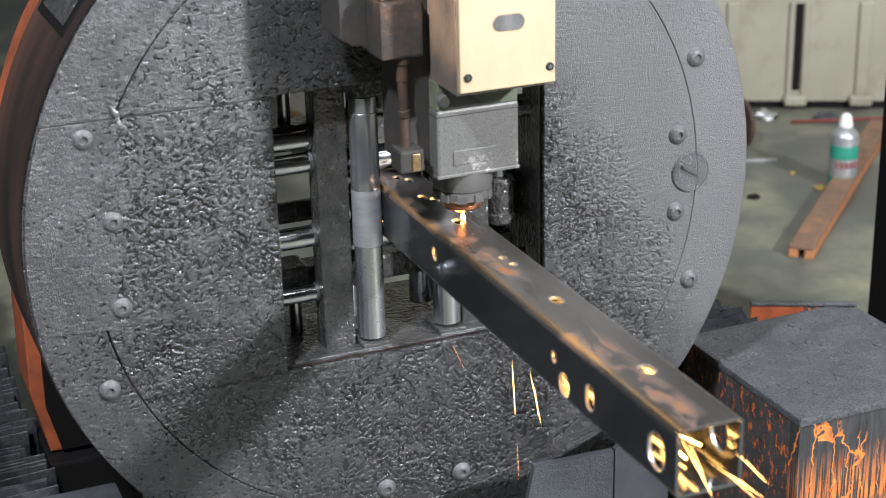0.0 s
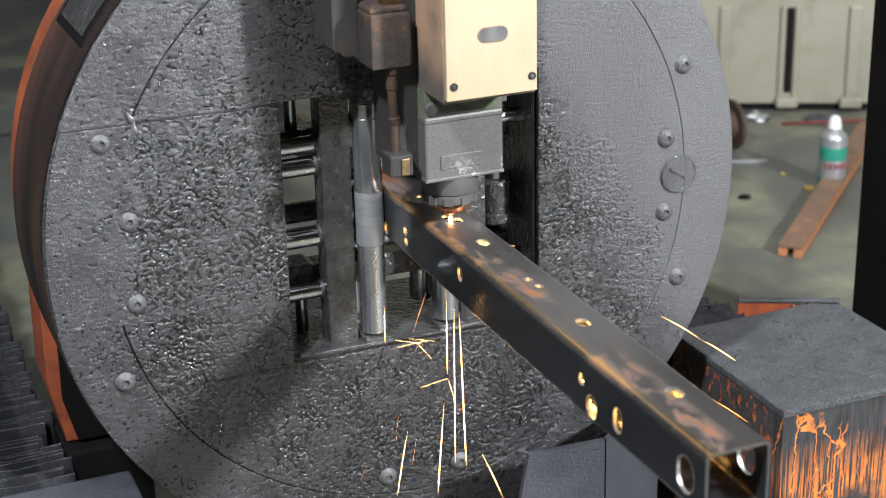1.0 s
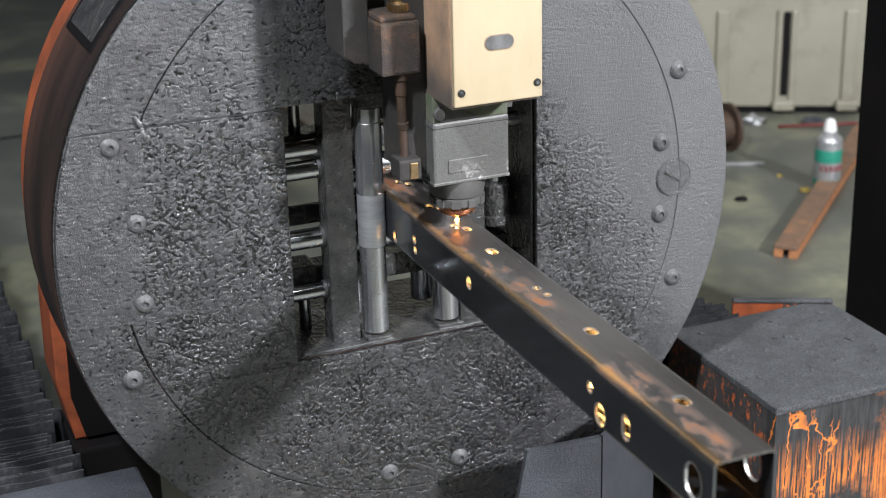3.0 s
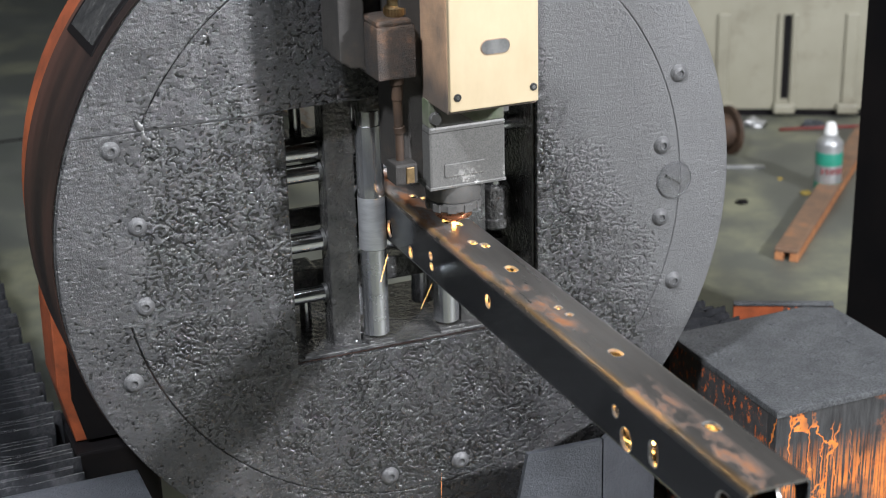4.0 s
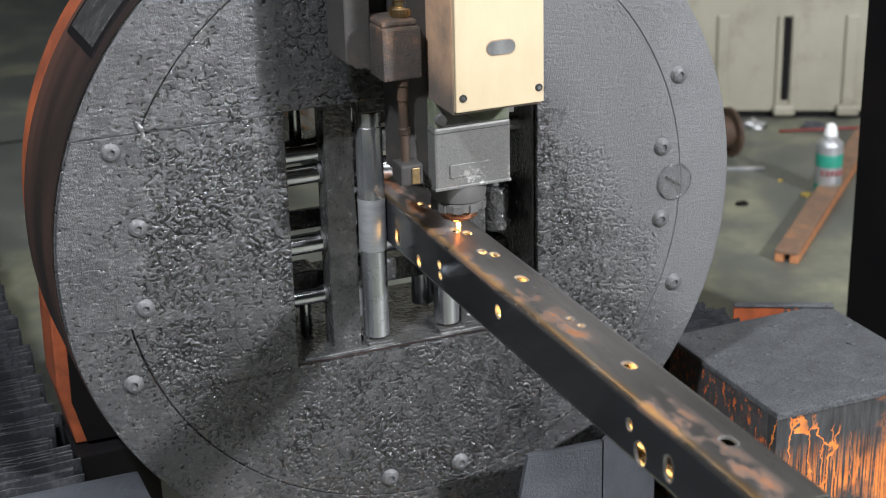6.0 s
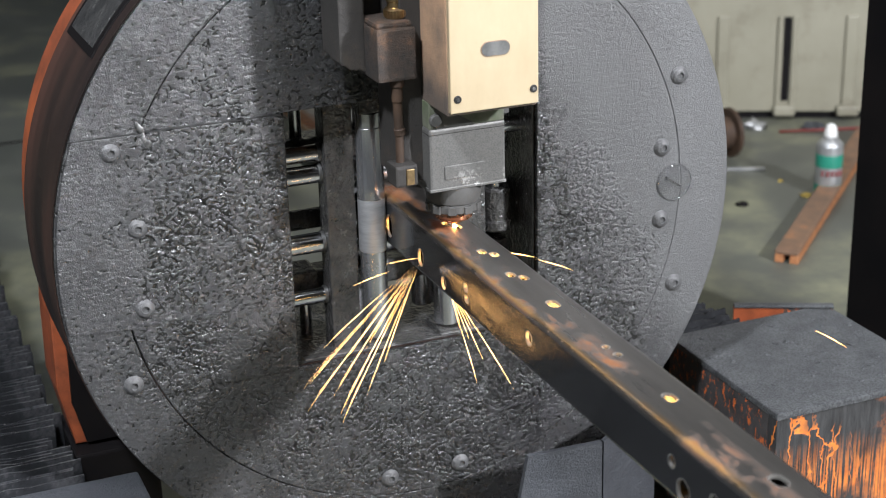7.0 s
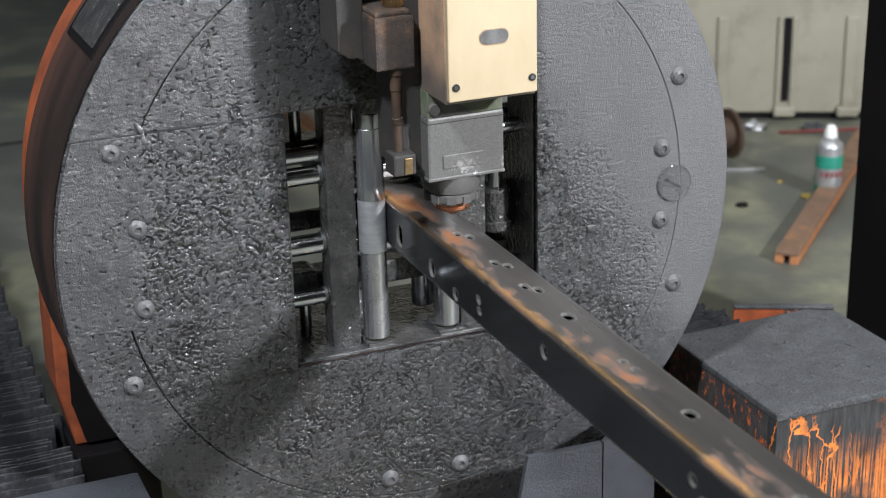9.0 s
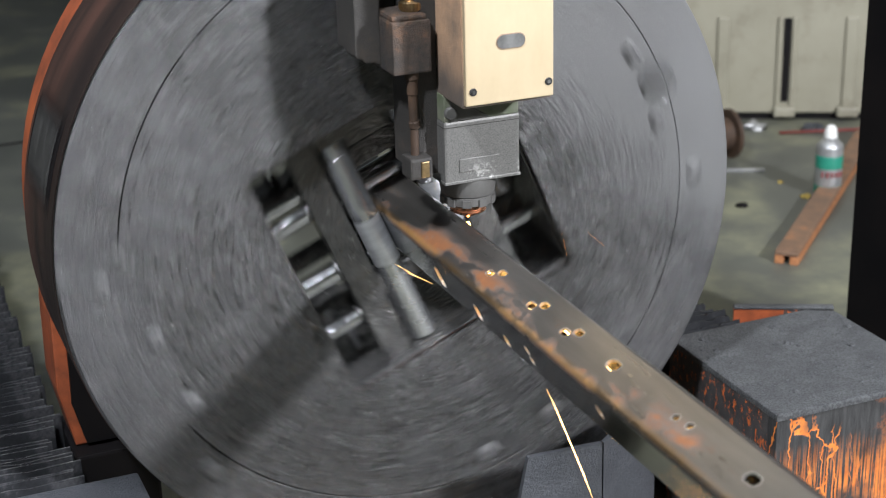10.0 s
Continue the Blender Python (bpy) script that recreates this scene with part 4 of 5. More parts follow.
def cutting_head():
    base = thing("laser_cutting_head", "sooty laser cutting head with a golden cover and copper nozzle", "cutting head")
    part("housing", box(bmesh.new(), -0.0225, 0.0805, -0.155, -0.075, 0.186, 0.62, 0.002), "sooty_brown", base)
    cover = part("cover", box(bmesh.new(), -0.0215, 0.0795, -0.161, -0.1545, 0.190, 0.62, 0.0012), "gold_anodised", base, "golden anodised cover plate")
    k = 10
    slot = [(0.030 + 0.0085 + 0.0072 * math.cos(radians(-90 + 180 * i / k)), 0.2545 + 0.0072 * math.sin(radians(-90 + 180 * i / k))) for i in range(k + 1)]
    slot += [(0.030 - 0.0085 + 0.0072 * math.cos(radians(90 + 180 * i / k)), 0.2545 + 0.0072 * math.sin(radians(90 + 180 * i / k))) for i in range(k + 1)]
    part("slot_frame", prism(bmesh.new(), [(0.03 + (x - 0.03) * 1.06, 0.2545 + (z - 0.2545) * 1.13) for x, z in slot], -0.1616, -0.158), "sooty_brown", cover, "dark slot edge")
    part("window", prism(bmesh.new(), slot, -0.1622, -0.158), "window_glass", cover, "grey oblong window")
    for x, z in ((-0.0135, 0.205), (0.0775 - 0.004, 0.206)):
        s = part("screw", turned(bmesh.new(), [(0, 0.0042), (0.0024, 0.0042), (0.003, 0.0036)], (x, -0.1595, z), (x, -1, z), 20), "dark_hole", cover, "dark countersunk screw")
        part("socket", turned(bmesh.new(), [(0, 0.0022), (0.0008, 0.002)], (x, -0.1624, z), (x, -1, z), 6), "bolt_steel", s)
    # lower block with green band
    part("band", box(bmesh.new(), -0.0232, 0.0652, -0.1042, -0.076, 0.158, 0.188, 0.0015), "dusty_green", base, "dusty green band")
    part("lower_block", box(bmesh.new(), -0.024, 0.066, -0.105, -0.043, 0.0875, 0.1585, 0.003), "blasted_grey", base, "grey blasted aluminium block with scratches")
    part("block_lip", box(bmesh.new(), -0.0246, 0.0666, -0.1057, -0.0424, 0.0868, 0.0905, 0.001), "blasted_grey", base)
    part("name_plate", box(bmesh.new(), -0.007, 0.04, -0.1062, -0.1045, 0.100, 0.115, 0.0006), "blasted_grey", base, "blank raised plate")
    part("joint_line", box(bmesh.new(), -0.0243, 0.0663, -0.1053, -0.08, 0.1515, 0.1523), "sooty_dark", base, "thin dark joint across the block")
    part("cheek", prism(bmesh.new(), [(-0.0165, 0.1875), (-0.0165, 0.1592), (0.030, 0.1592), (0.008, 0.1725)], -0.1062, -0.1, 0.0006), "sooty_grey", base, "grey wedge-shaped cheek plate")
    part("pivot", rod(bmesh.new(), (-0.0165, -0.1095, 0.1685), (-0.0165, -0.103, 0.1685), 0.0070, 24, 0.001), "sooty_grey", base, "round pivot pin")
    part("side_lug", box(bmesh.new(), 0.064, 0.078, -0.09, -0.06, 0.160, 0.182, 0.002), "sooty_grey", base)
    part("back_slab", box(bmesh.new(), -0.0465, 0.05, -0.085, -0.012, 0.096, 0.42, 0.002), "sooty_dark", base)
    # nozzle
    nx, ny = 0.0155, -0.074
    part("neck", turned(bmesh.new(), [(0, 0.0315), (0.012, 0.0315), (0.02, 0.030), (0.021, 0.0285)], (nx, ny, 0.0875), (nx, ny, -1), 40), "sooty_grey", base, "grey nozzle neck")
    bm = turned(bmesh.new(), [(0, 0.0275), (0.001, 0.0295), (0.0095, 0.0295), (0.0115, 0.0265), (0.012, 0.0225)], (nx, ny, 0.0665), (nx, ny, -1), 40)
    nut = part("ring_nut", bm, "sooty_grey", base, "grey grooved ring nut")
    for i in range(10):
        part("lug", box(bmesh.new(), -0.005, 0.005, -0.0312, -0.028, 0.0555, 0.0645, 0.0008), "sooty_grey", nut, pose_at=Matrix.Translation((nx, ny, 0)) @ pose(0, 0, 0, 0, 0, 11 + i * 36))
    part("nozzle", turned(bmesh.new(), [(0, 0.0205), (0.004, 0.0212), (0.0055, 0.0195), (0.007, 0.0195), (0.0082, 0.0208), (0.010, 0.0188), (0.0165, 0.005), (0.018, 0.0035)], (nx, ny, 0.0538), (nx, ny, -1), 40), "copper", base, "copper nozzle")
    # gas block with its fitting and pipe
    part("gas_block", box(bmesh.new(), -0.0775, -0.0335, -0.100, -0.04, 0.2150, 0.272, 0.003), "sooty_block", base, "brown sooty gas block")
    part("gas_block_top", box(bmesh.new(), -0.0765, -0.0365, -0.097, -0.045, 0.2715, 0.278, 0.003), "sooty_block", base)
    ragged = random.Random(12)
    low_edge = [(-0.104 + 0.0027 * i, 0.2185 + 0.010 * (1 - i / 10) + ragged.uniform(-0.0022, 0.0022)) for i in range(11)]
    part("block_shoulder", prism(bmesh.new(), low_edge + [(-0.075, 0.62), (-0.106, 0.62), (-0.106, 0.232)], -0.062, -0.030, 0.002), "sooty_dark", base, "sooty shoulder with a ragged lower edge")
    part("bracket", box(bmesh.new(), -0.105, -0.0465, -0.03, 0.0, 0.232, 0.5, 0.003), "sooty_dark", base, "sooty mounting bracket")
    fx, fy = -0.0458, -0.074
    bm = turned(bmesh.new(), [(0, 0.0115), (0.002, 0.0125), (0.009, 0.0125), (0.011, 0.0105), (0.0115, 0.009), (0.017, 0.009), (0.018, 0.0102), (0.026, 0.0095), (0.034, 0.0102), (0.2, 0.0098)], (fx, fy, 0.278), (fx, fy, 1), 28)
    fitting = part("fitting", bm, "brass", base, "knurled brass fitting")
    for i in range(22):
        a = i * math.tau / 22
        part("knurl", box(bmesh.new(), -0.0006, 0.0006, -0.0131, -0.0118, 0.280, 0.2865), "brass", fitting, pose_at=Matrix.Translation((fx, fy, 0)) @ pose(0, 0, 0, 0, 0, math.degrees(a)))
    px, py = -0.0535, -0.090
    bm = bmesh.new()
    for a, b, r in (((px, py, 0.2160), (px, py, 0.207), 0.0078), ((px, py, 0.209), (px, py, 0.190), 0.0062), ((px, py, 0.191), (px + 0.001, py, 0.160), 0.0052), ((px + 0.001, py, 0.161), (px + 0.002, py, 0.153), 0.0064), ((px + 0.001, py, 0.154), (px + 0.001, py, 0.112), 0.0046)):
        rod(bm, a, b, r, 18)
    part("pipe", bm, "dark_wood", base, "thin brown stepped pipe")
    part("clamp", box(bmesh.new(), -0.0645, -0.0385, -0.107, -0.078, 0.099, 0.123, 0.003), "sooty_dark", base, "grey pipe clamp")
    part("clamp_screw", box(bmesh.new(), -0.0525, -0.043, -0.1082, -0.10, 0.101, 0.119, 0.001), "brass", base, "tarnished brass clamp face")
    return base


# ---- fire ----
RNG = random.Random(21)
NOZZLE_Y = -0.105
PARK = Vector((0.03, -0.115, 0.46))


def streak(strands, length, r, material, rng):
    """One or a few thin drops that fly side by side."""
    bm = bmesh.new()
    for j in range(strands):
        size = rng.uniform(*length)
        at = Vector((0, 0, 0)) if j == 0 else Vector((rng.gauss(0, 0.014), rng.gauss(0, 0.014), rng.gauss(0, 0.05)))
        lean = pose(0, 0, 0, rng.gauss(0, 5), rng.gauss(0, 5), 0) if j else Matrix.Identity(4)
        rings = []
        k0 = rng.uniform(0.7, 1.3)
        for d, k in ((-0.5, 0.2), (-0.1, 0.8), (0.35, 1.0), (0.5, 0.3)):
            rings.append([bm.verts.new(at + lean @ Vector((r * k0 * k * math.cos(i * math.tau / 4), r * k0 * k * math.sin(i * math.tau / 4), d * size))) for i in range(4)])
        for a, b in zip(rings, rings[1:]):
            for i in range(4):
                bm.faces.new((a[i], a[(i + 1) % 4], b[(i + 1) % 4], b[i]))
        bm.faces.new(rings[0][::-1])
        bm.faces.new(rings[-1])
    return part("spark", bm, material)


def melt():
    """Burning jet and spray inside the tube below the nozzle."""
    bm = bmesh.new()
    rng = random.Random(3)
    turned(bm, [(0, 0.0012), (0.002, 0.0024), (0.006, 0.0022), (0.02, 0.0024), (0.059, 0.004)], (0, 0, 0.0345), (0, 0, -1), 10)
    for i in range(70):
        y = -0.01 - 0.44 * rng.random() ** 1.4
        if rng.random() < 0.25:
            y = 0.10 * rng.random()
        x, z = rng.uniform(-0.022, 0.006), rng.uniform(-0.022, 0.004)
        d = Vector((rng.uniform(-0.15, 0.15), -1, rng.uniform(-0.25, 0.2))).normalized() * rng.uniform(0.015, 0.05)
        a = Vector((x, y, z))
        b = a + d
        b.x, b.z = max(-0.025, min(0.008, b.x)), max(-0.025, min(0.02, b.z))
        turned(bm, [(0, 0.0004), ((b - a).length, 0.0011)], a, b, 5)
    return tagged(part("cutting_jet", bm, "melt_glow"), "glowing jet and spray of molten metal in the tube", "molten spray", kind="stuff")


def sparks():
    """Every spark leaves the nozzle, flies and falls to the floor."""
    made = []

    def burst(t, n, origin, way, spread, speed, lead=0.10, material="hot_spark", length=(0.03, 0.09), drop=1.0, r=0.00035):
        strands = 3
        for i in range(max(1, n // strands)):
            te = t - lead * (0.05 + 0.95 * RNG.random())
            d = (Vector(way).normalized() + Vector([RNG.gauss(0, spread) for _ in range(3)])).normalized()
            v = d * speed * RNG.uniform(0.55, 1.25)
            ob = streak(strands, length, r * RNG.uniform(0.8, 1.2), material, RNG)
            made.append((ob, te, Vector(origin), v, drop))

    under = (0.0, NOZZLE_Y - 0.005, -0.034)
    side = (-0.036, NOZZLE_Y - 0.01, -0.004)
    side2 = (-0.036, -0.13, -0.005)
    top = (0.012, NOZZLE_Y, 0.036)
    down = (-0.05, -0.06, -1)
    # bursts as the beam pierces the wall, gone within a tenth of a second
    for t, n, origin, way, spread in ((0.84, 12, under, down, 0.10), (1.2, 12, under, down, 0.08), (1.32, 9, under, (-0.2, -0.1, -1), 0.12), (1.8, 9, under, down, 0.09),
                                      (2.3, 15, under, down, 0.09), (2.68, 15, under, down, 0.12), (2.72, 12, top, (0.1, -0.5, 0.2), 0.8), (3.2, 15, under, down, 0.13)):
        burst(t, n, origin, way, spread, 5.0)
    for t, n, origin, way, spread in ((3.76, 6, side, (-0.8, -0.1, -0.6), 0.4), (4.2, 6, side, (-0.8, -0.2, -0.4), 0.5), (4.3, 6, side2, (0.0, -0.5, -0.5), 0.5), (5.15, 6, side, (-1, 0, 0.2), 0.4),
                                      (5.3, 6, side, (-0.2, -0.6, -0.4), 0.5), (5.65, 9, top, (0.2, -0.8, -0.1), 0.6), (6.2, 12, side, (-0.3, -0.6, -0.5), 0.5), (7.2, 8, side, (-0.6, -0.3, -0.7), 0.3)):
        burst(t, n, origin, way, spread, 5.0)
    for t, n, origin, way, spread in ((7.36, 15, (0.0, -0.2, 0.034), (0.2, -1, 0.05), 0.25), (8.18, 6, top, (1, -0.3, -0.05), 0.06), (8.3, 8, side2, (0.1, -0.8, -0.4), 0.4),
                                      (8.68, 12, side2, (0.2, -0.7, -0.4), 0.5), (9.66, 15, side, (-0.3, -0.4, -0.9), 0.22), (9.74, 18, side2, (0.2, -0.5, -0.9), 0.2)):
        burst(t, n, origin, way, spread, 5.0)

    def fly(t, a, b, material="hot_spark", r=0.0):
        """A spark that passes from a to b about the time t, falling as it goes."""
        a, b = Vector(a), Vector(b)
        size = max(0.006, (b - a).length - 0.03)
        v = (b - a).normalized() * 1.9 + Vector((0, 0, 0.98))
        thick = r or (0.00062 if material == "hot_spark" else 0.0003) * RNG.uniform(0.75, 1.2)
        made.append((streak(1, (size, size), thick, material, RNG), t - 0.10, (a + b) / 2 - v * 0.10 + Vector((0, 0, 0.049)), v, 1.0))

    def fan(t, n, origin, way, spread, reach, material="hot_spark", r=0.0):
        """A spray of sparks out of one cut."""
        o, d0 = Vector(origin), Vector(way).normalized()
        for _ in range(n):
            d = (d0 + Vector([RNG.gauss(0, spread) for _ in range(3)])).normalized()
            end = reach * RNG.uniform(0.4, 1.1)
            fly(t, o + d * end * RNG.uniform(0.0, 0.45), o + d * end, material, r)

    fan(2.5, 44, (-0.004, -0.11, -0.045), (-0.031, -0.02, -0.246), 0.105, 0.27, r=0.0005)
    fan(7.0, 13, (-0.036, -0.10, -0.001), (-0.100, -0.03, -0.100), 0.19, 0.20, r=0.00024)
    fan(7.0, 8, (-0.022, -0.14, -0.018), (0.031, -0.02, -0.097), 0.19, 0.15, r=0.0003)
    fan(8.0, 42, (-0.028, -0.115, 0.028), (-0.098, -0.02, -0.042), 0.17, 0.14, "dull_spark", 0.0002)
    fan(8.5, 18, (0.012, -0.12, 0.031), (0.099, 0.02, -0.003), 0.14, 0.115, r=0.00019)
    fan(8.5, 6, (0.012, -0.12, 0.031), (0.181, 0.02, -0.038), 0.04, 0.20, r=0.0003)
    fly(0, (0.041, -0.160, -0.111), (0.045, -0.160, -0.184))
    fly(0, (0.062, -0.160, -0.132), (0.076, -0.160, -0.202))
    fly(0, (0.068, -0.160, -0.156), (0.072, -0.160, -0.187))
    fly(0, (0.047, -0.160, -0.213), (0.048, -0.160, -0.261), "dull_spark")
    fly(0, (-0.022, -0.160, -0.095), (-0.017, -0.160, -0.106), "dull_spark")
    fly(0, (-0.007, -0.620, 0.002), (0.053, -0.620, -0.047))
    fly(0, (0.019, -0.620, 0.004), (0.053, -0.620, -0.033))
    fly(0, (-0.035, -0.620, 0.036), (0.003, -0.620, -0.035))
    fly(0, (-0.025, -0.620, 0.026), (-0.006, -0.620, -0.015))
    fly(0, (0.015, -0.620, -0.017), (0.045, -0.620, -0.047))
    fly(1, (-0.005, -0.120, -0.064), (-0.008, -0.120, -0.262))
    fly(1, (0.001, -0.120, -0.069), (0.006, -0.120, -0.273))
    fly(1, (-0.014, -0.120, -0.056), (-0.015, -0.120, -0.149))
    fly(1, (-0.014, -0.120, -0.152), (-0.005, -0.120, -0.190))
    fly(1, (-0.020, -0.120, -0.183), (-0.031, -0.120, -0.301))
    fly(1, (-0.065, -0.120, -0.205), (-0.081, -0.120, -0.289))
    fly(1, (-0.054, -0.120, -0.215), (-0.061, -0.120, -0.253), "dull_spark")
    fly(1, (0.024, -0.120, -0.251), (0.053, -0.120, -0.323))
    fly(1, (-0.087, -0.120, -0.049), (-0.088, -0.120, -0.096))
    fly(1, (-0.036, -0.120, -0.038), (-0.055, -0.120, -0.089), "dull_spark")
    fly(1, (-0.042, -0.120, -0.156), (-0.020, -0.120, -0.153))
    fly(1, (-0.069, -0.120, -0.095), (-0.052, -0.120, -0.101))
    fly(1, (-0.054, -0.120, -0.096), (-0.034, -0.120, -0.102))
    fly(1, (-0.050, -0.120, -0.102), (-0.038, -0.120, -0.118))
    fly(1, (-0.062, -0.120, -0.102), (-0.050, -0.120, -0.101))
    fly(1, (-0.076, -0.120, -0.190), (-0.079, -0.120, -0.213), "dull_spark")
    fly(1, (-0.122, -0.120, -0.253), (-0.115, -0.120, -0.240), "dull_spark")
    fly(1, (0.153, -0.300, -0.036), (0.202, -0.300, -0.072))
    fly(1, (0.202, -0.300, -0.072), (0.250, -0.300, -0.109))
    fly(1, (0.145, -0.300, -0.088), (0.205, -0.300, -0.133), "dull_spark")
    fly(1, (0.201, -0.300, -0.133), (0.272, -0.300, -0.189), "dull_spark")
    fly(1, (0.030, -0.140, 0.010), (0.057, -0.140, 0.003))
    fly(1.5, (-0.024, -0.120, -0.045), (-0.049, -0.120, -0.185))
    fly(1.5, (-0.065, -0.120, -0.145), (-0.101, -0.120, -0.240))
    fly(1.5, (-0.062, -0.120, -0.168), (-0.098, -0.120, -0.279))
    fly(1.5, (-0.058, -0.120, -0.202), (-0.072, -0.120, -0.268))
    fly(1.5, (-0.009, -0.120, -0.084), (0.013, -0.120, -0.128))
    fly(1.5, (-0.021, -0.120, -0.084), (-0.006, -0.120, -0.122))
    fly(1.5, (0.009, -0.120, -0.076), (0.042, -0.120, -0.241))
    fly(1.5, (0.003, -0.120, -0.121), (0.017, -0.120, -0.229), "dull_spark")
    fly(1.5, (-0.027, -0.120, -0.045), (-0.032, -0.120, -0.110))
    fly(1.5, (-0.033, -0.120, -0.054), (-0.024, -0.120, -0.045))
    fly(1.5, (0.044, -0.200, -0.001), (0.100, -0.200, -0.058))
    fly(1.5, (0.100, -0.200, -0.058), (0.163, -0.200, -0.123))
    fly(1.5, (0.005, -0.200, 0.034), (0.036, -0.200, 0.007))
    fly(1.5, (0.014, -0.200, 0.017), (0.018, -0.200, -0.020), "dull_spark")
    fly(1.5, (0.026, -0.200, 0.007), (0.031, -0.200, -0.014), "dull_spark")
    fly(1.5, (0.018, -0.620, -0.044), (0.038, -0.620, -0.068))
    fly(1.5, (0.031, -0.620, -0.042), (0.045, -0.620, -0.057))
    fly(2.5, (0.021, -0.120, -0.106), (0.033, -0.120, -0.174))
    fly(2.5, (0.032, -0.120, -0.173), (0.035, -0.120, -0.237))
    fly(2.5, (-0.086, -0.120, 0.030), (-0.080, -0.120, -0.035), "dull_spark")
    fly(2.5, (-0.094, -0.120, 0.035), (-0.049, -0.120, 0.027))
    fly(2.5, (-0.079, -0.120, 0.030), (-0.073, -0.120, 0.025))
    fly(2.5, (-0.066, -0.120, 0.020), (-0.049, -0.120, 0.029))
    fly(2.5, (-0.139, -0.120, -0.144), (-0.123, -0.120, -0.140), "dull_spark")
    fly(2.5, (-0.060, -0.120, -0.080), (-0.046, -0.120, -0.078))
    fly(2.5, (-0.086, -0.120, -0.140), (-0.067, -0.120, -0.133), "dull_spark")
    fly(2.5, (-0.001, -0.130, 0.033), (0.067, -0.130, 0.016), "dull_spark")
    fly(2.5, (0.004, -0.130, 0.030), (0.063, -0.130, -0.005), "dull_spark")
    fly(2.5, (0.032, -0.130, 0.010), (0.124, -0.130, -0.047))
    fly(2.5, (0.046, -0.130, 0.011), (0.088, -0.130, -0.003), "dull_spark")
    fly(2.5, (0.029, -0.620, -0.027), (0.057, -0.620, -0.073))
    fly(2.5, (0.040, -0.620, -0.028), (0.087, -0.620, -0.080))
    fly(2.5, (0.041, -0.620, -0.049), (0.056, -0.620, -0.057))
    fly(4, (-0.033, -0.120, -0.032), (-0.044, -0.120, -0.054))
    fly(4, (-0.086, -0.120, 0.005), (-0.090, -0.120, -0.008))
    fly(4, (-0.027, -0.120, -0.274), (-0.027, -0.120, -0.304), "dull_spark")
    fly(5, (-0.086, -0.120, 0.024), (-0.051, -0.120, -0.002))
    fly(5, (-0.059, -0.120, 0.010), (-0.046, -0.120, -0.004))
    fly(5, (-0.028, -0.120, 0.020), (-0.042, -0.120, 0.000), "dull_spark")
    fly(5, (-0.065, -0.120, -0.011), (-0.044, -0.120, -0.006), "dull_spark")
    fly(5, (-0.002, -0.130, 0.033), (0.059, -0.130, 0.017), "dull_spark")
    fly(5.5, (-0.300, -0.120, -0.062), (-0.341, -0.120, -0.101))
    fly(5.5, (-0.114, -0.120, 0.007), (-0.122, -0.120, -0.011))
    fly(5.5, (-0.209, -0.120, -0.180), (-0.202, -0.120, -0.183))
    fly(5.5, (0.000, -0.130, 0.036), (0.031, -0.130, 0.017), "dull_spark")
    fly(5.5, (0.031, -0.130, 0.017), (0.051, -0.130, -0.005), "dull_spark")
    fly(5.5, (0.051, -0.130, -0.005), (0.064, -0.130, -0.028), "dull_spark")
    fly(5.5, (0.133, -0.350, -0.014), (0.245, -0.350, -0.090))
    fly(7, (0.353, -0.300, -0.084), (0.405, -0.300, -0.118))
    fly(7, (0.021, -0.160, 0.018), (0.079, -0.160, -0.000))
    fly(7, (0.076, -0.160, -0.001), (0.126, -0.160, -0.024))
    fly(7, (0.050, -0.160, -0.017), (0.108, -0.160, -0.044))
    fly(7, (0.055, -0.160, -0.021), (0.093, -0.160, -0.040))
    fly(7, (-0.004, -0.160, -0.036), (0.019, -0.160, -0.068))
    fly(7, (0.020, -0.160, -0.065), (0.044, -0.160, -0.101))
    fly(7, (-0.091, -0.130, 0.009), (-0.051, -0.130, 0.012))
    fly(7, (-0.132, -0.130, -0.009), (-0.085, -0.130, 0.001))
    fly(7.5, (-0.016, -0.140, -0.041), (0.004, -0.140, -0.122))
    fly(7.5, (0.004, -0.140, -0.126), (0.055, -0.140, -0.242), "dull_spark")
    fly(7.5, (0.002, -0.140, -0.072), (-0.021, -0.140, -0.117))
    fly(7.5, (-0.023, -0.140, -0.050), (0.004, -0.140, -0.094))
    fly(7.5, (-0.017, -0.140, -0.062), (0.011, -0.140, -0.088))
    fly(7.5, (-0.069, -0.140, -0.165), (-0.060, -0.140, -0.203))
    fly(7.5, (-0.069, -0.140, 0.002), (-0.080, -0.140, -0.020), "dull_spark")
    fly(7.5, (-0.058, -0.140, 0.008), (-0.047, -0.140, 0.010))
    fly(7.5, (-0.017, -0.140, -0.034), (-0.029, -0.140, -0.049))
    fly(7.5, (-0.007, -0.140, -0.092), (0.007, -0.140, -0.115))
    fly(8, (-0.113, -0.120, 0.025), (-0.248, -0.120, 0.019), "dull_spark")
    fly(8, (-0.248, -0.120, 0.019), (-0.382, -0.120, 0.012), "dull_spark")
    fly(8, (-0.382, -0.120, 0.012), (-0.482, -0.120, 0.005))
    fly(8.5, (-0.064, -0.120, 0.006), (-0.114, -0.120, -0.055))
    fly(8.5, (-0.075, -0.120, -0.048), (-0.136, -0.120, -0.124))
    fly(8.5, (-0.098, -0.120, -0.075), (-0.116, -0.120, -0.102))
    fly(8.5, (-0.064, -0.120, -0.034), (-0.080, -0.120, -0.093), "dull_spark")
    fly(8.5, (-0.037, -0.120, 0.003), (-0.063, -0.120, -0.018))
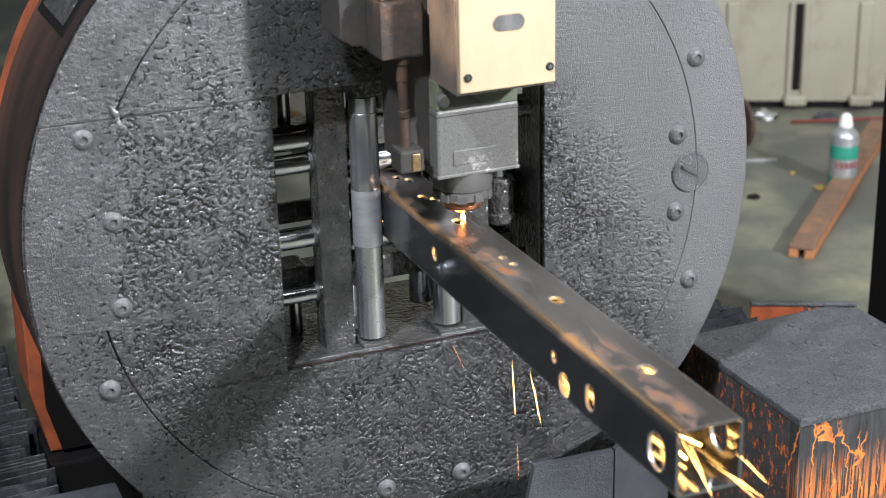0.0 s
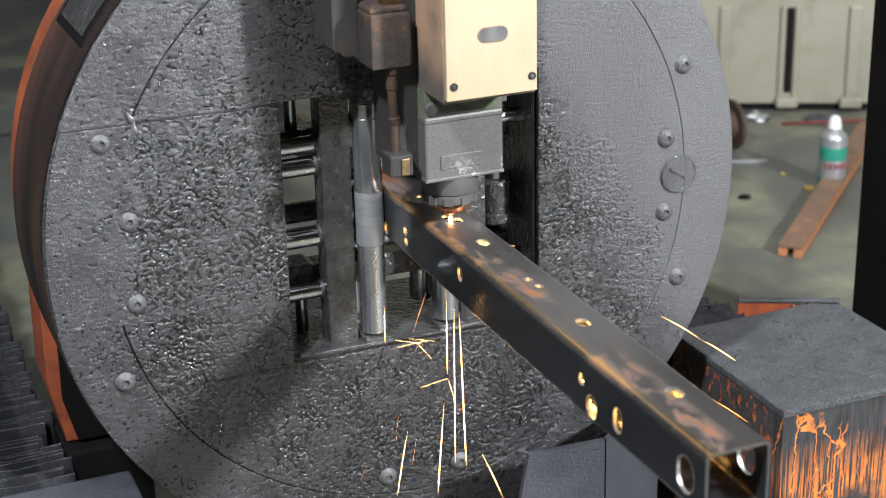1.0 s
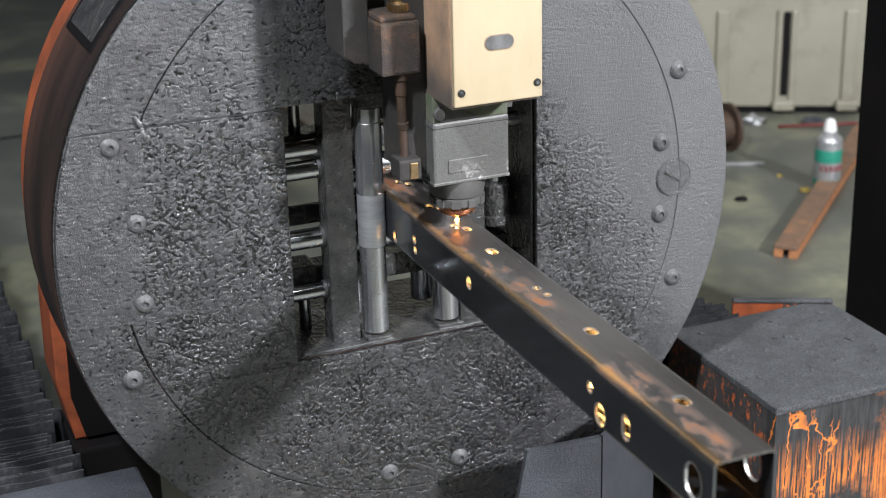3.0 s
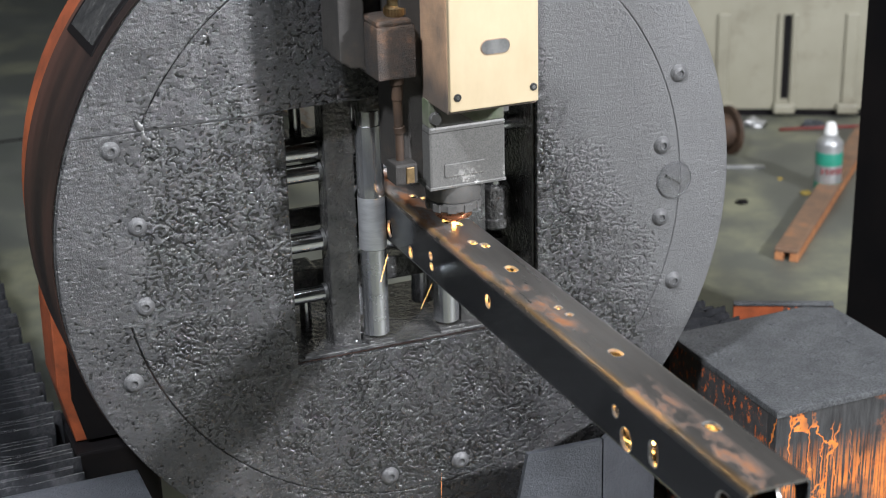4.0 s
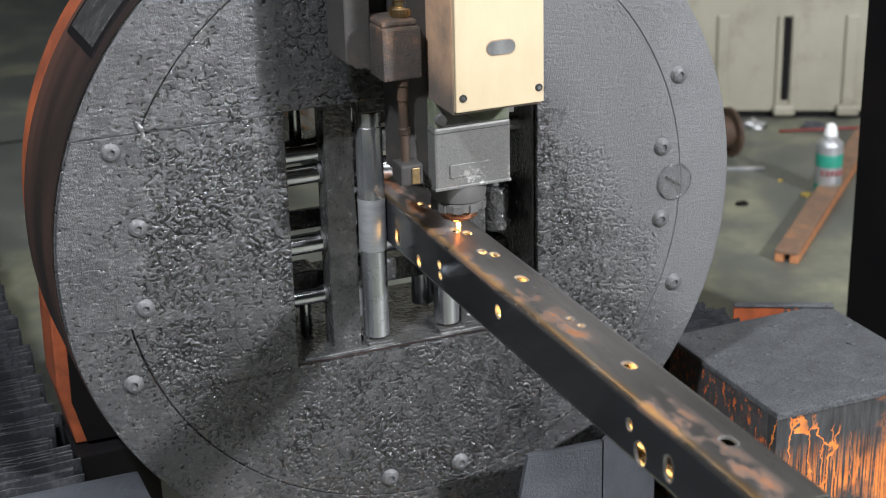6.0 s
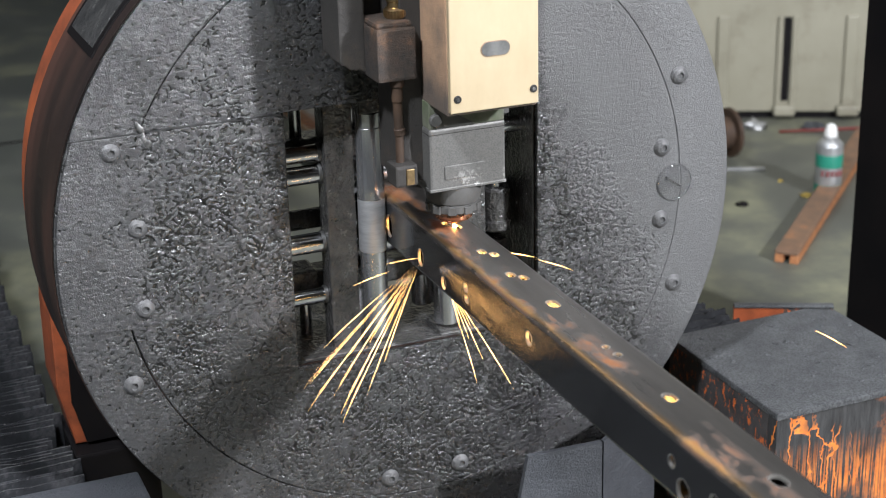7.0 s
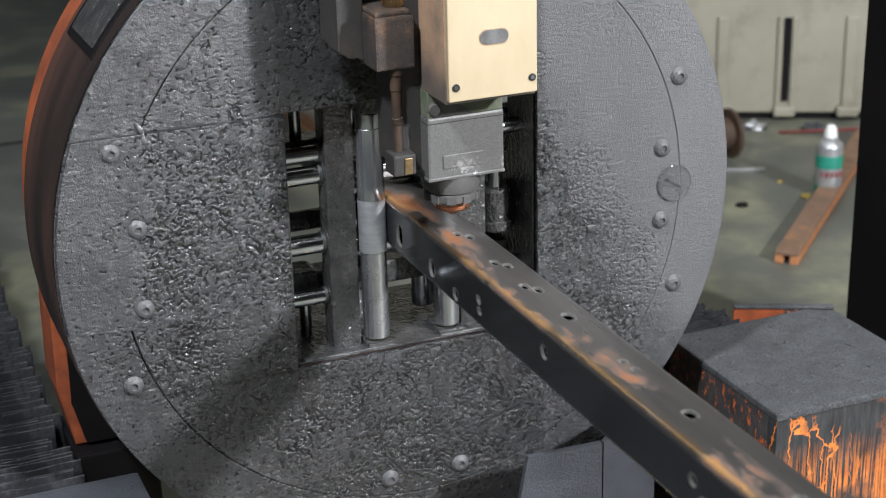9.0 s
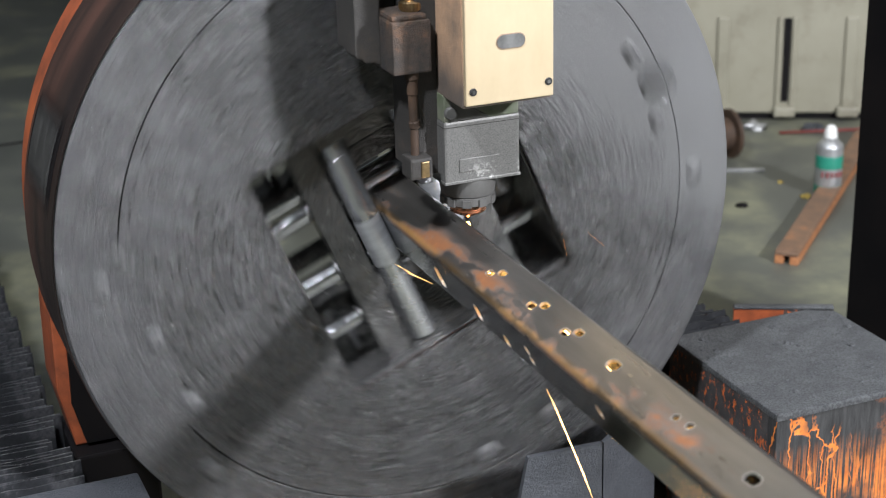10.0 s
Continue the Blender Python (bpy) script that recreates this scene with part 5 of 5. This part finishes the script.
    fly(8.5, (0.003, -0.120, -0.045), (0.011, -0.120, -0.111))
    fly(8.5, (-0.004, -0.120, -0.040), (0.020, -0.120, -0.066))
    fly(8.5, (0.020, -0.120, -0.048), (0.059, -0.120, -0.083), "dull_spark")
    fly(8.5, (-0.134, -0.120, -0.136), (-0.153, -0.120, -0.137))
    fly(8.5, (-0.136, -0.120, -0.137), (-0.124, -0.120, -0.143))
    fly(8.5, (-0.124, -0.120, -0.143), (-0.106, -0.120, -0.153), "dull_spark")
    fly(8.5, (-0.134, -0.120, -0.131), (-0.140, -0.120, -0.143))
    fly(8.5, (-0.162, -0.120, -0.147), (-0.167, -0.120, -0.165))
    fly(8.5, (-0.151, -0.120, -0.158), (-0.170, -0.120, -0.222))
    fly(8.5, (-0.187, -0.120, -0.169), (-0.194, -0.120, -0.195), "dull_spark")
    fly(8.5, (-0.204, -0.120, -0.210), (-0.217, -0.120, -0.236), "dull_spark")
    fly(8.5, (-0.206, -0.120, -0.235), (-0.211, -0.120, -0.259))
    fly(8.5, (-0.120, -0.120, -0.172), (-0.116, -0.120, -0.185), "dull_spark")
    fly(8.5, (-0.148, -0.120, -0.180), (-0.147, -0.120, -0.198), "dull_spark")
    fly(8.5, (-0.122, -0.120, -0.218), (-0.118, -0.120, -0.234), "dull_spark")
    fly(8.5, (0.010, -0.120, -0.120), (0.024, -0.120, -0.133), "dull_spark")
    fly(8.5, (-0.113, -0.120, -0.041), (-0.126, -0.120, -0.073), "dull_spark")
    fly(8.5, (0.016, -0.330, -0.073), (0.073, -0.330, -0.172))
    fly(8.5, (0.022, -0.330, -0.147), (0.071, -0.330, -0.219))
    fly(8.5, (0.040, -0.330, -0.146), (0.111, -0.330, -0.225))
    fly(8.5, (0.034, -0.330, -0.143), (0.070, -0.330, -0.195), "dull_spark")
    fly(10, (0.023, -0.300, -0.087), (0.080, -0.300, -0.234))
    fly(10, (-0.069, -0.120, 0.001), (-0.053, -0.120, -0.012))
    fly(10, (-0.055, -0.120, -0.011), (-0.037, -0.120, -0.022))
    fly(10, (0.131, -0.120, 0.006), (0.137, -0.120, -0.019), "dull_spark")
    fly(10, (0.168, -0.120, 0.000), (0.183, -0.120, -0.014), "dull_spark")
    for ob, te, o, v, drop in made:
        tagged(ob, "glowing streak of burning metal flying from the cut", "spark", "cutting sparks")
    return made


# ---- build ----
room()
cream_panel()
spray_can()
steel_offcut()
floor_clutter()
post()
bed()
bellows(-1)
bellows(1)
housing()
CHUCK = chuck()
TUBE = tube()
HEAD = cutting_head()
JET = melt()
SPARKS = sparks()

FEED = [(0, -0.344), (0.12, -0.346), (0.3, -0.379), (0.45, -0.412), (0.8, -0.415), (1.5, -0.415), (1.85, -0.416), (2.0, -0.426), (2.7, -0.428), (3.0, -0.44), (3.6, -0.485), (4.0, -0.487), (4.35, -0.489), (4.5, -0.501), (4.75, -0.505), (5.0, -0.511), (5.5, -0.498),
        (5.9, -0.505), (6.5, -0.57), (7.0, -0.585), (7.5, -0.597), (8.0, -0.609), (8.5, -0.604), (8.85, -0.607), (9.0, -0.619), (9.1, -0.68), (9.2, -0.725), (9.5, -0.729), (9.8, -0.733)]
HEAD_AT = [(0, 0.0091, -0.0115), (0.1, 0.006, -0.0115), (0.25, 0.003, -0.002), (0.5, 0.0013, -0.0017), (0.7, 0.0, -0.003), (0.8, 0.0, -0.0105), (1.0, -0.0035, -0.0109), (1.25, 0.002, -0.011), (1.5, 0.0123, -0.0108), (1.85, 0.010, -0.011), (2.0, 0.0074, -0.0015), (2.12, 0.004, -0.002),
           (2.2, 0.0, -0.012), (2.5, -0.0008, -0.0124), (2.7, 0.007, -0.0125), (3.2, 0.003, -0.013), (4.0, -0.0002, -0.0137), (4.35, 0.004, -0.0137), (4.5, 0.0073, -0.0052), (4.75, 0.002, -0.005), (4.9, 0.0, -0.0144), (5.0, -0.0002, -0.0146), (5.5, 0.0092, -0.0136),
           (6.2, 0.004, -0.0135), (7.0, -0.0002, -0.0134), (7.5, 0.0072, -0.0143), (8.0, -0.0035, -0.0142), (8.5, 0.0005, -0.0144), (8.8, -0.001, -0.0144), (8.9, -0.002, 0.0), (9.3, 0.0, 0.0), (9.42, 0.0, -0.0143), (9.6, -0.001, -0.0143), (9.8, 0.010, -0.0142), (9.9, 0.0145, -0.009), (10, 0.0174, -0.0064)]
TURN = [(0, 0), (9.8, 0), (9.8667, -0.5), (9.9, -2.2), (9.9333, -7.5), (9.9667, -14.8), (10, -23)]
BURNING = [(0, 0.14), (0.8, 1.94), (2.2, 4.42), (4.9, 7.62), (8.0, 8.84), (9.56, 9.82), (9.96, 10.0)]


def motions():
    turn = lambda t: float(np.interp(t, [r[0] for r in TURN], [r[1] for r in TURN]))
    walk(CHUCK, [(t, pose(0, 0, 0, 0, a, 0)) for t, a in TURN])
    walk(TUBE, [(t, pose(0, y, 0)) for t, y in FEED] + [(t, pose(0, -0.733 - 0.002 * (t - 9.8), 0, 0, a, 0)) for t, a in TURN[2:]])
    walk(HEAD, [(t, pose(x - 0.0125, -0.031, z + 0.0118)) for t, x, z in HEAD_AT])
    across = lambda t: 0.003 + float(np.interp(t, [r[0] for r in HEAD_AT], [r[1] for r in HEAD_AT]))
    rows = []
    for t0, t1 in BURNING:
        if t0 > 0:
            rows.append((t0 - 1 / FPS, pose(across(t0), 1.1, 0)))
        n = max(1, round((t1 - t0) / 0.1))
        rows += [(t0 + (t1 - t0) * i / n, pose(across(t0 + (t1 - t0) * i / n), NOZZLE_Y, 0)) for i in range(n + 1)]
        if t1 < 9.9:
            rows.append((t1 + 1 / FPS, pose(across(t1), 1.1, 0)))
    walk(JET, rows)
    for ob, te, o, v, drop in SPARKS:
        q = v.to_track_quat("Z", "Y").to_matrix().to_4x4()
        f0 = max(2, round(te * FPS) + 1)
        parked = Matrix.Translation(PARK) @ q
        rows = [(0, parked)] if te > 0.07 else []
        if te > 0.07:
            rows.append(((f0 - 2) / FPS, parked))
        k = 0
        while True:
            t = (f0 - 1 + k) / FPS if te > 0.07 else k / FPS
            dt = max(0.004, t - te)
            p = o + v * dt + Vector((0, 0, -4.9 * drop * dt * dt))
            vel = v + Vector((0, 0, -9.8 * drop * dt))
            if p.z < FLOOR - 0.03 or t > 10.0:
                p.z = max(p.z, FLOOR - 0.04)
                rows.append((t, Matrix.Translation(p) @ vel.to_track_quat("Z", "Y").to_matrix().to_4x4()))
                break
            rows.append((t, Matrix.Translation(p) @ vel.to_track_quat("Z", "Y").to_matrix().to_4x4()))
            k += 1
        if rows[-1][0] < 9.99:
            rows.append((10, rows[-1][1]))
        walk(ob, rows)


motions()
